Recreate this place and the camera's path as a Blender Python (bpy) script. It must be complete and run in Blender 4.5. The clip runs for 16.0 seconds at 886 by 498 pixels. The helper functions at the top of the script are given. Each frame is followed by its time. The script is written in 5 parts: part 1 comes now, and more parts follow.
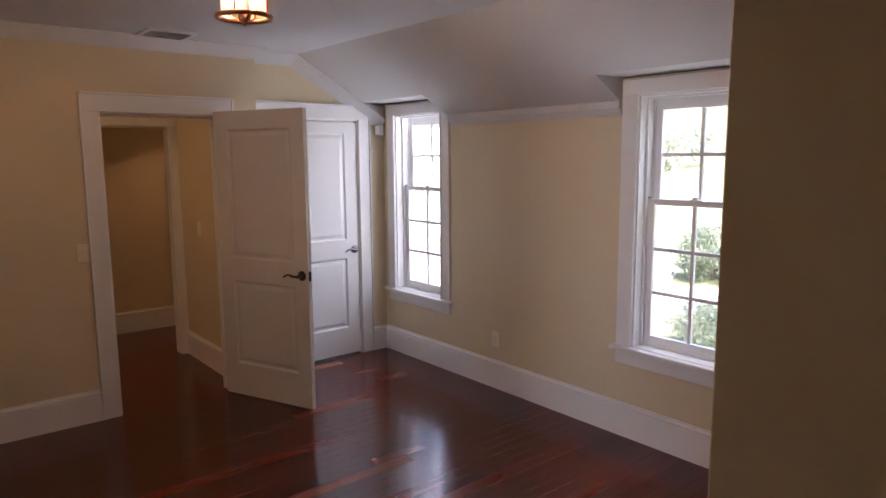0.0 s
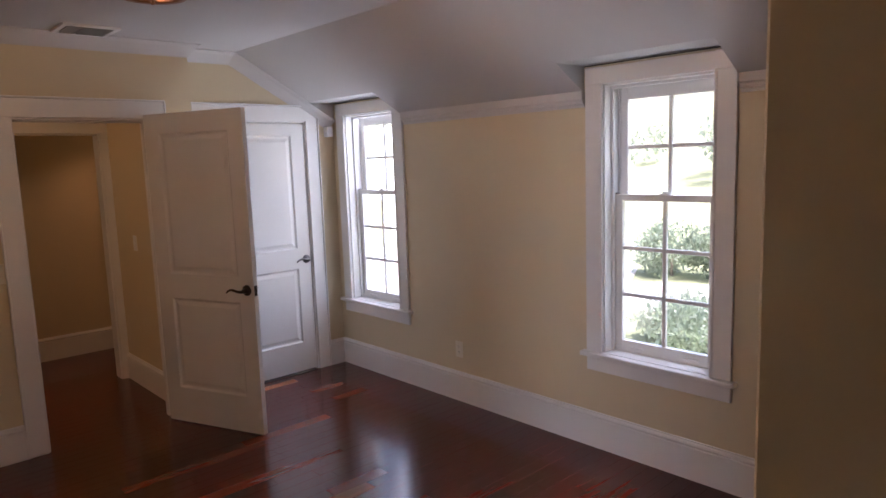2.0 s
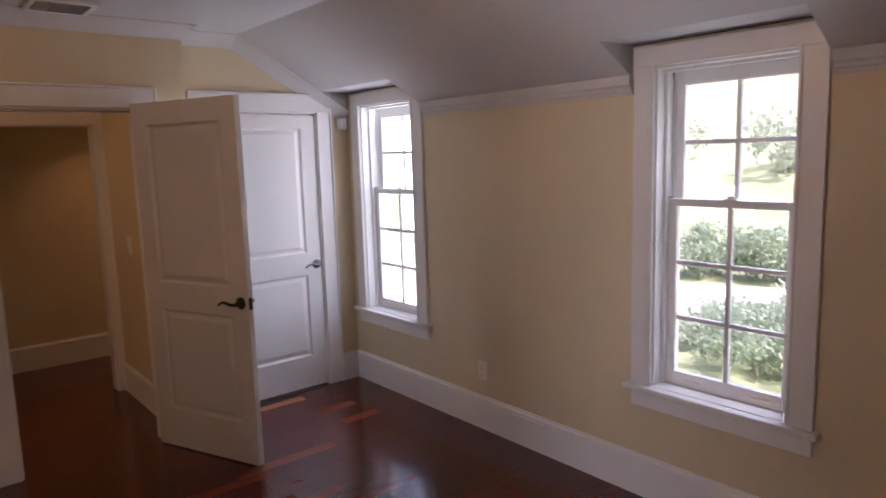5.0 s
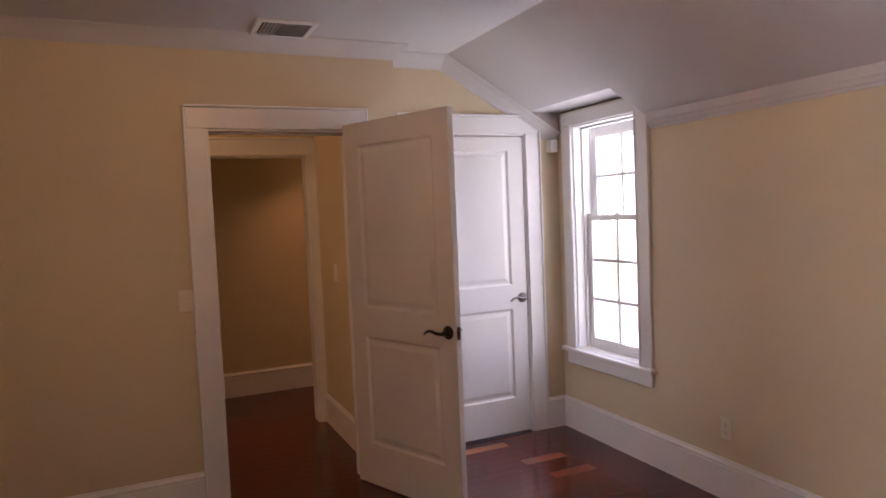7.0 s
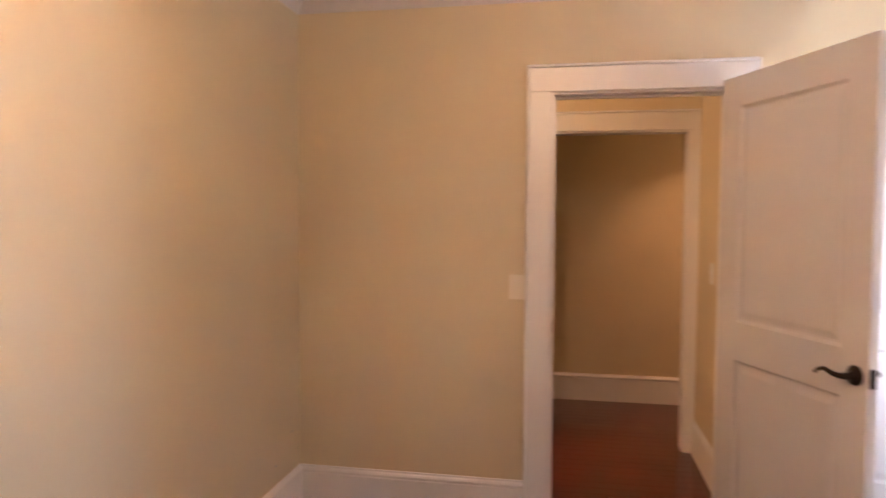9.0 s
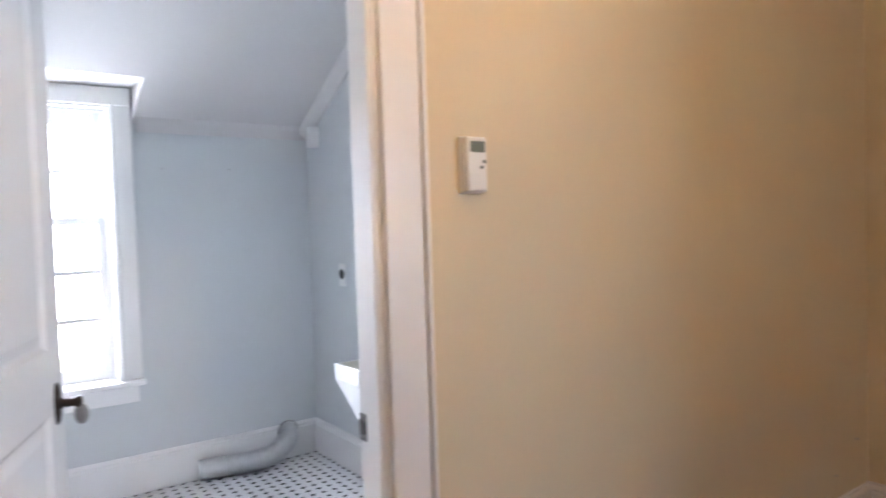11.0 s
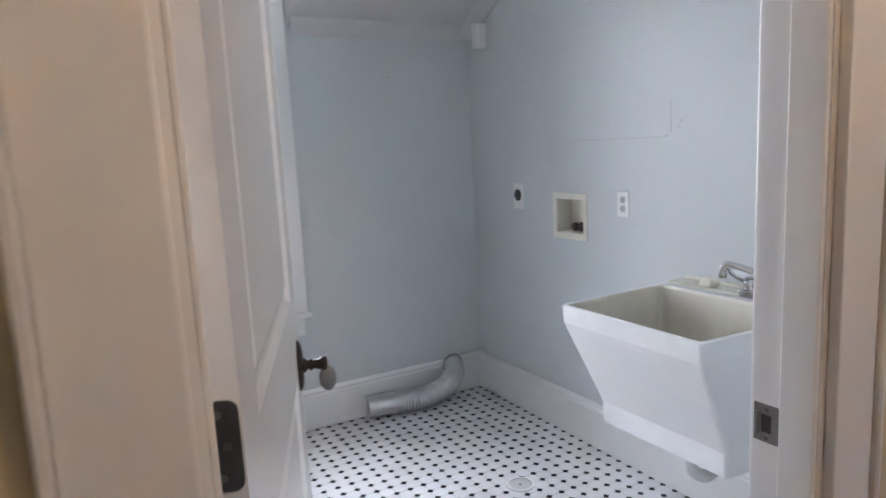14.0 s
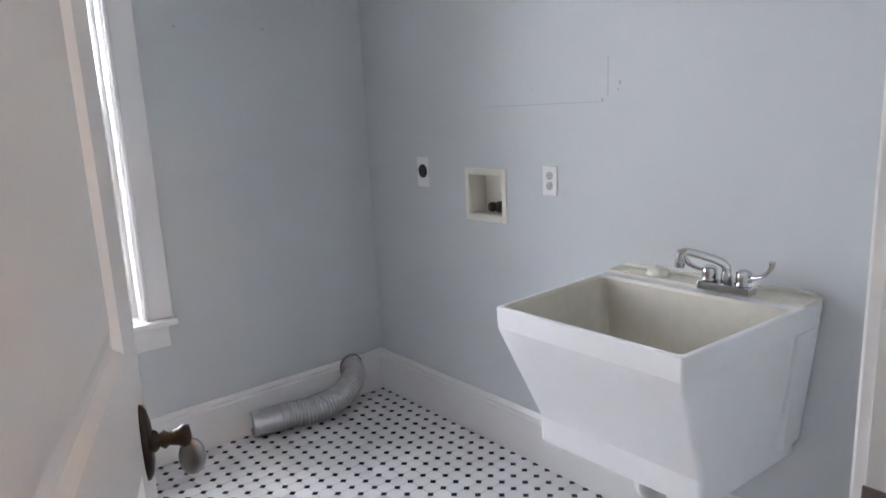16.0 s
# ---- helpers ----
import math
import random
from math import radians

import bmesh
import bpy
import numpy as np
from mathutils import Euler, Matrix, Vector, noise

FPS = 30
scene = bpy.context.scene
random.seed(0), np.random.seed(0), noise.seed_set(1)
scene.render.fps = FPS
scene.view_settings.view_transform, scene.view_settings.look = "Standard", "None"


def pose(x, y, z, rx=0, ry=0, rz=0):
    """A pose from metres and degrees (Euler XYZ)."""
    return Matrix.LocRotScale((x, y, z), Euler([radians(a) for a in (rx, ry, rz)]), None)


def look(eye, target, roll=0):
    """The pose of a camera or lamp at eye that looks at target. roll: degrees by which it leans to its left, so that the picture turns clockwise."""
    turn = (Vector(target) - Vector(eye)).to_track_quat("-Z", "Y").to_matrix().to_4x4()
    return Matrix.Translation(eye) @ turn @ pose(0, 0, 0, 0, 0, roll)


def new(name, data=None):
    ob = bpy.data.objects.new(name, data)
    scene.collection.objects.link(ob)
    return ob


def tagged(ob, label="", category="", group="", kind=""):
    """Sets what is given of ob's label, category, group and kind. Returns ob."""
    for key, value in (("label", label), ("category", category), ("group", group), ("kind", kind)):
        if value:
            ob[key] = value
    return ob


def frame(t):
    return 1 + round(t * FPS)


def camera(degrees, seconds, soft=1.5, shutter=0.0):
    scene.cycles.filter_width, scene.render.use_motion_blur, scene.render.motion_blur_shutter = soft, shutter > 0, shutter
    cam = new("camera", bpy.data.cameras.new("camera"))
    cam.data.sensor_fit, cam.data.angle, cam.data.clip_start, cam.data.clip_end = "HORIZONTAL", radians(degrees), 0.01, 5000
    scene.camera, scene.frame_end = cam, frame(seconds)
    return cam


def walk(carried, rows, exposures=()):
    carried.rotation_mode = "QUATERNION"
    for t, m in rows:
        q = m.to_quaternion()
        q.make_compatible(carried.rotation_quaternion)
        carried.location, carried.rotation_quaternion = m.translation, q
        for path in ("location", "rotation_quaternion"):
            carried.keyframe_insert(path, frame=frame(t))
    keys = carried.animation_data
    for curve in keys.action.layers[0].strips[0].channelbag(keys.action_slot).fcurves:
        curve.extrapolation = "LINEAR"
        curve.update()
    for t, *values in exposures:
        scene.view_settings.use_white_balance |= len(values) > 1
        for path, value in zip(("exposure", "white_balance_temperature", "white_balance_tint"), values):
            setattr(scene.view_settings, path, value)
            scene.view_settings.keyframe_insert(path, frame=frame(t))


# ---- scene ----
cam = camera(67.0, 16.0, shutter=0.4)
PATH = [
    (0, (0.688, 0.98, 1.73), (1.942, 2.513, 1.452), -0.4),
    (0.5, (0.698, 1.016, 1.715), (1.933, 2.562, 1.422), -0.6),
    (1, (0.729, 1.051, 1.719), (2.025, 2.545, 1.422), -2.3),
    (1.5, (0.792, 1.143, 1.732), (2.161, 2.568, 1.425), -2.3),
    (2, (0.901, 1.19, 1.696), (2.243, 2.649, 1.429), -2.0),
    (2.5, (0.972, 1.284, 1.689), (2.3, 2.748, 1.389), -1.7),
    (3, (1.072, 1.399, 1.716), (2.484, 2.783, 1.414), -2.9),
    (3.2, (1.111, 1.446, 1.714), (2.538, 2.809, 1.388), -2.3),
    (5.3, (1.339, 1.597, 1.697), (2.507, 3.202, 1.449), -1.4),
    (5.5, (1.346, 1.638, 1.684), (2.428, 3.304, 1.459), -1.2),
    (6, (1.354, 1.721, 1.632), (2.289, 3.48, 1.455), -0.8),
    (6.5, (1.358, 1.9, 1.565), (2.238, 3.695, 1.434), -1.7),
    (7, (1.388, 2.007, 1.538), (2.212, 3.826, 1.424), -2.4),
    (7.5, (1.538, 2.099, 1.509), (2.053, 4.029, 1.404), 0.2),
    (8, (1.624, 2.18, 1.49), (1.913, 4.152, 1.327), 0.7),
    (8.5, (1.685, 2.382, 1.434), (1.783, 4.378, 1.365), -0.9),
    (9, (1.816, 2.607, 1.447), (1.451, 4.572, 1.352), 0.3),
    (9.5, (1.768, 2.73, 1.299), (1.065, 4.602, 1.254), 1.9),
    (10, (1.728, 2.847, 1.277), (0.721, 4.575, 1.25), -0.5),
    (10.2, (1.712, 2.848, 1.277), (0.559, 4.482, 1.246), -0.8),
    (12.3, (1.605, 2.575, 1.342), (-0.273, 3.246, 1.187), -2.8),
    (12.5, (1.574, 2.552, 1.337), (-0.294, 3.24, 1.145), -2.2),
    (13, (1.447, 2.536, 1.325), (-0.417, 3.213, 1.067), -2.2),
    (13.5, (1.27, 2.58, 1.33), (-0.567, 3.324, 1.066), -0.9),
    (14, (1.031, 2.599, 1.31), (-0.694, 3.562, 0.997), -2.9),
    (14.5, (0.821, 2.669, 1.304), (-0.808, 3.785, 0.99), -3.1),
    (15, (0.695, 2.747, 1.298), (-0.896, 3.918, 0.986), -2.4),
    (15.5, (0.641, 2.762, 1.294), (-0.879, 4.016, 0.952), -3.4),
    (16, (0.625, 2.769, 1.289), (-0.891, 4.009, 0.883), -2.7),
]
EXPOSURE = [(0.0, 1.82, 6050, 26), (3.2, 1.68, 5900, 25), (5.5, 1.62, 6150, 31), (7.0, 1.98, 6400, 33), (8.0, 2.58, 6400, 31), (9.0, 3.32, 6300, 28), (9.5, 3.38, 6100, 23), (10.2, 3.36, 5850, 18), (12.3, 2.10, 5850, 15), (14.0, 2.20, 6050, 15), (16.0, 2.14, 6250, 17)]
walk(cam, [(t, look(eye, target, roll)) for t, eye, target, roll in PATH], EXPOSURE)

# ---------------------------------------------------------------- light
world = bpy.data.worlds.new("overcast_sky")
scene.world = world
world.use_nodes = True
wn, wl = world.node_tree.nodes, world.node_tree.links
sky = wn.new("ShaderNodeTexSky")
sky.sky_type = "NISHITA"
sky.sun_disc = False
sky.sun_elevation, sky.sun_rotation = radians(52), radians(200)
sky.air_density, sky.dust_density = 1.0, 4.0
wl.new(sky.outputs[0], wn["Background"].inputs[0])
wn["Background"].inputs[1].default_value = 0.15

sun_data = bpy.data.lights.new("sun", "SUN")
sun_data.energy, sun_data.angle, sun_data.color = 5.0, radians(10), (1.0, 0.95, 0.88)
sun = new("sun", sun_data)
sun.matrix_world = look((0, 0, 30), (0, 14, 0))


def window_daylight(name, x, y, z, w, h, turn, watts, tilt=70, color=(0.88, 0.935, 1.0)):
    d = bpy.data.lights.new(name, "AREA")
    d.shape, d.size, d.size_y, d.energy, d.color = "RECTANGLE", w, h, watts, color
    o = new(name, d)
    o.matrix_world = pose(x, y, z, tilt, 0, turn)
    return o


window_daylight("daylight_window_1", 4.58, 5.41, 1.02, 0.80, 2.20, 90, 8.6, 68)
window_daylight("daylight_window_3", -2.44, 3.075, 1.35, 0.72, 1.6, -90, 18.5, 70, (0.93, 0.955, 1.0))
sky_lamp = window_daylight("daylight_window_2", 4.85, 2.985, 2.75, 0.9, 0.9, 90, 11.0)
sky_lamp.matrix_world = look((4.85, 2.985, 2.75), (3.2, 2.985, 0.6))

# added area lamp below the sill, standing in for light bounced off the drive
glow = window_daylight("drive_bounce_fill", 4.72, 2.982, -0.02, 0.9, 0.5, 90, 4.5)
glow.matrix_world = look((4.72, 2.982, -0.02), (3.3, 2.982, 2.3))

# ---------------------------------------------------------------- materials
def material(name, color, rough=0.5, metal=0.0, var=0.08, big=2.5, fine=90.0, bump=0.03, coat=0.0, random_hue=0.0, stretch=(1, 1, 1)):
    """A painted or solid surface: colour that drifts at a large and a fine scale, with fine relief."""
    m = bpy.data.materials.new(name)
    m.use_nodes = True
    n, l = m.node_tree.nodes, m.node_tree.links
    b = n["Principled BSDF"]
    b.inputs["Roughness"].default_value = rough
    b.inputs["Metallic"].default_value = metal
    b.inputs["Coat Weight"].default_value = coat
    co = n.new("ShaderNodeTexCoord")
    mp = n.new("ShaderNodeMapping")
    mp.inputs["Scale"].default_value = stretch
    l.new(co.outputs["Object"], mp.inputs["Vector"])
    n1, n2 = n.new("ShaderNodeTexNoise"), n.new("ShaderNodeTexNoise")
    n1.inputs["Scale"].default_value, n2.inputs["Scale"].default_value = big, fine
    n1.inputs["Detail"].default_value, n2.inputs["Detail"].default_value = 4, 3
    for q in (n1, n2):
        l.new(mp.outputs[0], q.inputs["Vector"])
    add = n.new("ShaderNodeMath")
    add.operation = "MULTIPLY_ADD"
    l.new(n2.outputs["Fac"], add.inputs[0])
    add.inputs[1].default_value = 0.4
    l.new(n1.outputs["Fac"], add.inputs[2])
    ramp = n.new("ShaderNodeMapRange")
    ramp.inputs["From Min"].default_value, ramp.inputs["From Max"].default_value = 0.4, 1.0
    ramp.inputs["To Min"].default_value, ramp.inputs["To Max"].default_value = 1 - var, 1 + var
    l.new(add.outputs[0], ramp.inputs["Value"])
    hsv = n.new("ShaderNodeHueSaturation")
    hsv.inputs["Color"].default_value = (*color, 1)
    if random_hue:
        info = n.new("ShaderNodeObjectInfo")
        r2 = n.new("ShaderNodeMapRange")
        r2.inputs["To Min"].default_value, r2.inputs["To Max"].default_value = 1 - random_hue, 1 + random_hue
        l.new(info.outputs["Random"], r2.inputs["Value"])
        mul = n.new("ShaderNodeMath")
        mul.operation = "MULTIPLY"
        l.new(ramp.outputs[0], mul.inputs[0])
        l.new(r2.outputs[0], mul.inputs[1])
        l.new(mul.outputs[0], hsv.inputs["Value"])
    else:
        l.new(ramp.outputs[0], hsv.inputs["Value"])
    l.new(hsv.outputs[0], b.inputs["Base Color"])
    rr = n.new("ShaderNodeMapRange")
    rr.inputs["To Min"].default_value, rr.inputs["To Max"].default_value = max(0.02, rough - 0.03), min(1, rough + 0.03)
    l.new(n1.outputs["Fac"], rr.inputs["Value"])
    l.new(rr.outputs[0], b.inputs["Roughness"])
    if bump:
        bp = n.new("ShaderNodeBump")
        bp.inputs["Strength"].default_value, bp.inputs["Distance"].default_value = bump, 0.004
        l.new(n2.outputs["Fac"], bp.inputs["Height"])
        l.new(bp.outputs[0], b.inputs["Normal"])
    return m


def wood_floor(name, island):
    """Lacquered red-brown hardwood; each board has its own tone."""
    m = bpy.data.materials.new(name)
    m.use_nodes = True
    n, l = m.node_tree.nodes, m.node_tree.links
    b = n["Principled BSDF"]
    co, mp = n.new("ShaderNodeTexCoord"), n.new("ShaderNodeMapping")
    l.new(co.outputs["Object"], mp.inputs["Vector"])
    mp.inputs["Scale"].default_value = (1.2, 16, 16)
    if island:
        rnd = n.new("ShaderNodeNewGeometry").outputs["Random Per Island"]
    else:
        rnd = n.new("ShaderNodeObjectInfo").outputs["Random"]
    shift = n.new("ShaderNodeVectorMath")
    shift.operation = "ADD"
    sc = n.new("ShaderNodeMath")
    sc.operation = "MULTIPLY"
    l.new(rnd, sc.inputs[0])
    sc.inputs[1].default_value = 37.0
    l.new(mp.outputs[0], shift.inputs[0])
    l.new(sc.outputs[0], shift.inputs[1])
    grain = n.new("ShaderNodeTexNoise")
    grain.inputs["Scale"].default_value, grain.inputs["Detail"].default_value = 3.0, 6
    grain.inputs["Distortion"].default_value = 0.6
    l.new(shift.outputs[0], grain.inputs["Vector"])
    tone = n.new("ShaderNodeValToRGB")
    e = tone.color_ramp.elements
    e[0].position, e[0].color = 0.0, (0.056, 0.0058, 0.0040, 1)
    e[1].position, e[1].color = 1.0, (0.150, 0.028, 0.014, 1)
    for pos, col in ((0.35, (0.076, 0.0072, 0.0047, 1)), (0.7, (0.100, 0.0110, 0.0064, 1)), (0.93, (0.124, 0.0170, 0.0088, 1))):
        q = tone.color_ramp.elements.new(pos)
        q.color = col
    l.new(rnd, tone.inputs["Fac"])
    hsv = n.new("ShaderNodeHueSaturation")
    rg = n.new("ShaderNodeMapRange")
    rg.inputs["From Min"].default_value, rg.inputs["From Max"].default_value = 0.3, 0.7
    rg.inputs["To Min"].default_value, rg.inputs["To Max"].default_value = 0.84, 1.16
    l.new(grain.outputs["Fac"], rg.inputs["Value"])
    l.new(rg.outputs[0], hsv.inputs["Value"])
    l.new(tone.outputs[0], hsv.inputs["Color"])
    l.new(hsv.outputs[0], b.inputs["Base Color"])
    rr = n.new("ShaderNodeMapRange")
    rr.inputs["To Min"].default_value, rr.inputs["To Max"].default_value = 0.16, 0.25
    l.new(grain.outputs["Fac"], rr.inputs["Value"])
    l.new(rr.outputs[0], b.inputs["Roughness"])
    b.inputs["Coat Weight"].default_value, b.inputs["Coat Roughness"].default_value = 0.30, 0.12
    b.inputs["Specular IOR Level"].default_value = 0.42
    wave = n.new("ShaderNodeTexNoise")
    wave.inputs["Scale"].default_value = 5.0
    l.new(co.outputs["Object"], wave.inputs["Vector"])
    bp = n.new("ShaderNodeBump")
    bp.inputs["Strength"].default_value, bp.inputs["Distance"].default_value = 0.12, 0.003
    l.new(wave.outputs["Fac"], bp.inputs["Height"])
    l.new(bp.outputs[0], b.inputs["Normal"])
    l.new(bp.outputs[0], b.inputs["Coat Normal"])
    return m


def glowing(name, color, strength):
    m = bpy.data.materials.new(name)
    m.use_nodes = True
    b = m.node_tree.nodes["Principled BSDF"]
    b.inputs["Base Color"].default_value = (*color, 1)
    b.inputs["Emission Color"].default_value = (*color, 1)
    b.inputs["Emission Strength"].default_value = strength
    return m


def clear_glass(name, tint=(1, 1, 1), rough=0.0):
    m = bpy.data.materials.new(name)
    m.use_nodes = True
    b = m.node_tree.nodes["Principled BSDF"]
    b.inputs["Base Color"].default_value = (*tint, 1)
    b.inputs["Transmission Weight"].default_value = 1.0
    b.inputs["Roughness"].default_value = rough
    b.inputs["IOR"].default_value = 1.2
    return m


YELLOW = material("pale_yellow_wall_paint", (0.655, 0.56, 0.38), 0.55, var=0.03, big=1.3, fine=160, bump=0.05)
GREY = material("pale_blue_grey_wall_paint", (0.57, 0.595, 0.60), 0.5, var=0.03, big=1.3, fine=160, bump=0.05)
CEIL = material("white_ceiling_paint", (0.60, 0.585, 0.575), 0.7, var=0.025, big=1.0, fine=120, bump=0.05)
TRIM = material("white_gloss_trim_paint", (0.78, 0.775, 0.76), 0.30, var=0.012, big=3, fine=60, bump=0.03)
DOORWHITE = material("white_satin_door_paint", (0.76, 0.75, 0.73), 0.26, var=0.012, big=2, fine=70, bump=0.03)
BRONZE = material("dark_oiled_bronze", (0.05, 0.038, 0.03), 0.32, metal=0.9, var=0.2, big=20, bump=0.02)
STEEL = material("dark_brushed_steel", (0.11, 0.11, 0.115), 0.42, metal=0.9, var=0.12, big=20, bump=0.02)
NICKEL = material("aged_nickel", (0.24, 0.23, 0.225), 0.3, metal=1.0, var=0.15, big=20, bump=0.02)
CHROME = material("polished_chrome", (0.62, 0.62, 0.63), 0.09, metal=1.0, var=0.03, bump=0.0)
COPPER = material("antique_copper_metal", (0.33, 0.15, 0.08), 0.35, metal=0.9, var=0.15, big=14)
PLASTIC = material("white_plastic", (0.78, 0.78, 0.76), 0.35, var=0.02, bump=0.01)
RECEPT = material("light_grey_plastic", (0.48, 0.48, 0.48), 0.35, var=0.02, bump=0.01)
ALMOND = material("almond_plastic", (0.76, 0.70, 0.58), 0.4, var=0.02, bump=0.01)
IVORY = material("ivory_plastic", (0.76, 0.73, 0.64), 0.4, var=0.03, bump=0.01)
BLACKP = material("black_plastic", (0.012, 0.012, 0.013), 0.4, var=0.1, bump=0.01)
LCD = material("grey_display", (0.16, 0.19, 0.17), 0.2, var=0.02, bump=0.0)
SINKW = material("white_moulded_plastic", (0.78, 0.785, 0.78), 0.42, var=0.03, big=4, fine=50, bump=0.03)
SINKIN = material("cream_stained_plastic", (0.70, 0.67, 0.58), 0.45, var=0.08, big=5, fine=40, bump=0.03)
FOIL = material("crinkled_aluminium_foil", (0.60, 0.60, 0.60), 0.33, metal=1.0, var=0.12, big=25, fine=140, bump=0.3)
GLASS = clear_glass("window_glass")
LAMPGLASS = clear_glass("seeded_lamp_glass", (1.0, 0.92, 0.78), 0.35)
BULB = glowing("warm_bulb", (1.0, 0.70, 0.40), 24.0)
HALLGLOW = glowing("warm_lamp_glass", (1.0, 0.55, 0.2), 6.0)
PLANK = wood_floor("lacquered_hardwood_board", False)
PLANKJ = wood_floor("lacquered_hardwood_boards", True)
PALEPLANK = PLANK.copy()
PALEPLANK.name = "pale_hardwood_board"
BROWNPLANK = PLANK.copy()
BROWNPLANK.name = "brown_hardwood_board"
for plank, tone in ((PALEPLANK, (0.34, 0.15, 0.07, 1)), (BROWNPLANK, (0.20, 0.058, 0.030, 1))):
    for node in plank.node_tree.nodes:
        if node.type == "VALTORGB":
            for q in node.color_ramp.elements:
                q.color = tone
SUBFLOOR = material("dark_joint", (0.012, 0.007, 0.005), 0.7, bump=0.0)
TILEW = material("white_glazed_tile", (0.74, 0.745, 0.75), 0.16, var=0.03, big=8, fine=60, bump=0.02, random_hue=0.04)
TILEB = material("black_glazed_tile", (0.012, 0.012, 0.014), 0.16, var=0.1, bump=0.01)
GROUT = material("pale_grey_grout", (0.52, 0.52, 0.51), 0.85, var=0.1, big=6, fine=120, bump=0.2)
# near-black colour that stands in for the shade inside gaps and openings
GAPSHADE = material("gap_shade", (0.01, 0.01, 0.01), 0.8, bump=0.0)
# grey of pencil lines and scuffs, also used as shade in the hose's mouth
MARKSHADE = material("pencil_scuff_and_shade_grey", (0.40, 0.41, 0.42), 0.8, bump=0.0)
GRASS = material("grass", (0.20, 0.22, 0.12), 0.9, var=0.35, big=0.35, fine=6, bump=0.4)
GRAVEL = material("pale_gravel_drive", (0.50, 0.47, 0.43), 0.9, var=0.12, big=0.5, fine=30, bump=0.3)
# leaf greens lightened, the second one most, to stand in for outdoor glare
LEAF = material("green_leaves", (0.125, 0.165, 0.10), 0.55, var=0.3, big=1.2, fine=9, bump=0.0)
LEAF2 = material("glare_paled_leaves", (0.25, 0.27, 0.21), 0.6, var=0.3, big=0.6, fine=9, bump=0.0)
for m in (LEAF, LEAF2):
    n, l = m.node_tree.nodes, m.node_tree.links
    tr, mix = n.new("ShaderNodeBsdfTranslucent"), n.new("ShaderNodeMixShader")
    tr.inputs["Color"].default_value = (0.52, 0.58, 0.46, 1)
    mix.inputs[0].default_value = 0.55
    l.new(n["Principled BSDF"].outputs[0], mix.inputs[1])
    l.new(tr.outputs[0], mix.inputs[2])
    l.new(mix.outputs[0], n["Material Output"].inputs["Surface"])
BARK = material("brown_bark", (0.24, 0.20, 0.16), 0.9, var=0.3, big=4, fine=30, bump=0.5)
SHELFSHADE = material("shaded_cabinet_white", (0.62, 0.62, 0.59), 0.4, var=0.03, bump=0.03)


# ---------------------------------------------------------------- mesh helpers
def mesh_ob(name, bm, mat, parent=None, smooth=False):
    bmesh.ops.recalc_face_normals(bm, faces=bm.faces[:])
    me = bpy.data.meshes.new(name)
    if smooth:
        for f in bm.faces:
            f.smooth = True
    bm.to_mesh(me)
    bm.free()
    me.materials.append(mat)
    ob = new(name, me)
    if parent is not None:
        ob.parent = parent
    return ob


def part(name, bm, mat, parent, label="", smooth=False):
    ob = mesh_ob(name, bm, mat, parent, smooth)
    if label:
        ob["label"] = label
    return ob


def structure(name, bm, mat, label, category):
    return tagged(mesh_ob(name, bm, mat), label, category, kind="structure")


def thing(name, m, label, category, group="", kind=""):
    ob = new(name)
    ob.matrix_basis = m
    return tagged(ob, label, category, group, kind)


def box(bm, x0, y0, z0, x1, y1, z1, bevel=0.0, seg=1):
    m = Matrix.LocRotScale(((x0 + x1) / 2, (y0 + y1) / 2, (z0 + z1) / 2), None, (abs(x1 - x0), abs(y1 - y0), abs(z1 - z0)))
    r = bmesh.ops.create_cube(bm, size=1.0, matrix=m)
    if bevel:
        es = list({e for v in r["verts"] for e in v.link_edges})
        bmesh.ops.bevel(bm, geom=es, offset=bevel, segments=seg, affect="EDGES", profile=0.6)
    return bm


def boxes(*specs, bevel=0.0):
    bm = bmesh.new()
    for s in specs:
        box(bm, *s, bevel=bevel)
    return bm


def sweep(bm, a, b, out, up, profile, ma=0.0, mb=0.0):
    """A straight moulding from a to b: profile points are (out, up) offsets, a closed outline."""
    a, b, out, up = Vector(a), Vector(b), Vector(out), Vector(up)
    d = (b - a).normalized()
    ra = [bm.verts.new(a + out * p + up * q - d * (p * ma)) for p, q in profile]
    rb = [bm.verts.new(b + out * p + up * q + d * (p * mb)) for p, q in profile]
    k = len(profile)
    for i in range(k):
        bm.faces.new((ra[i], ra[(i + 1) % k], rb[(i + 1) % k], rb[i]))
    bm.faces.new(ra)
    bm.faces.new(rb[::-1])
    return bm


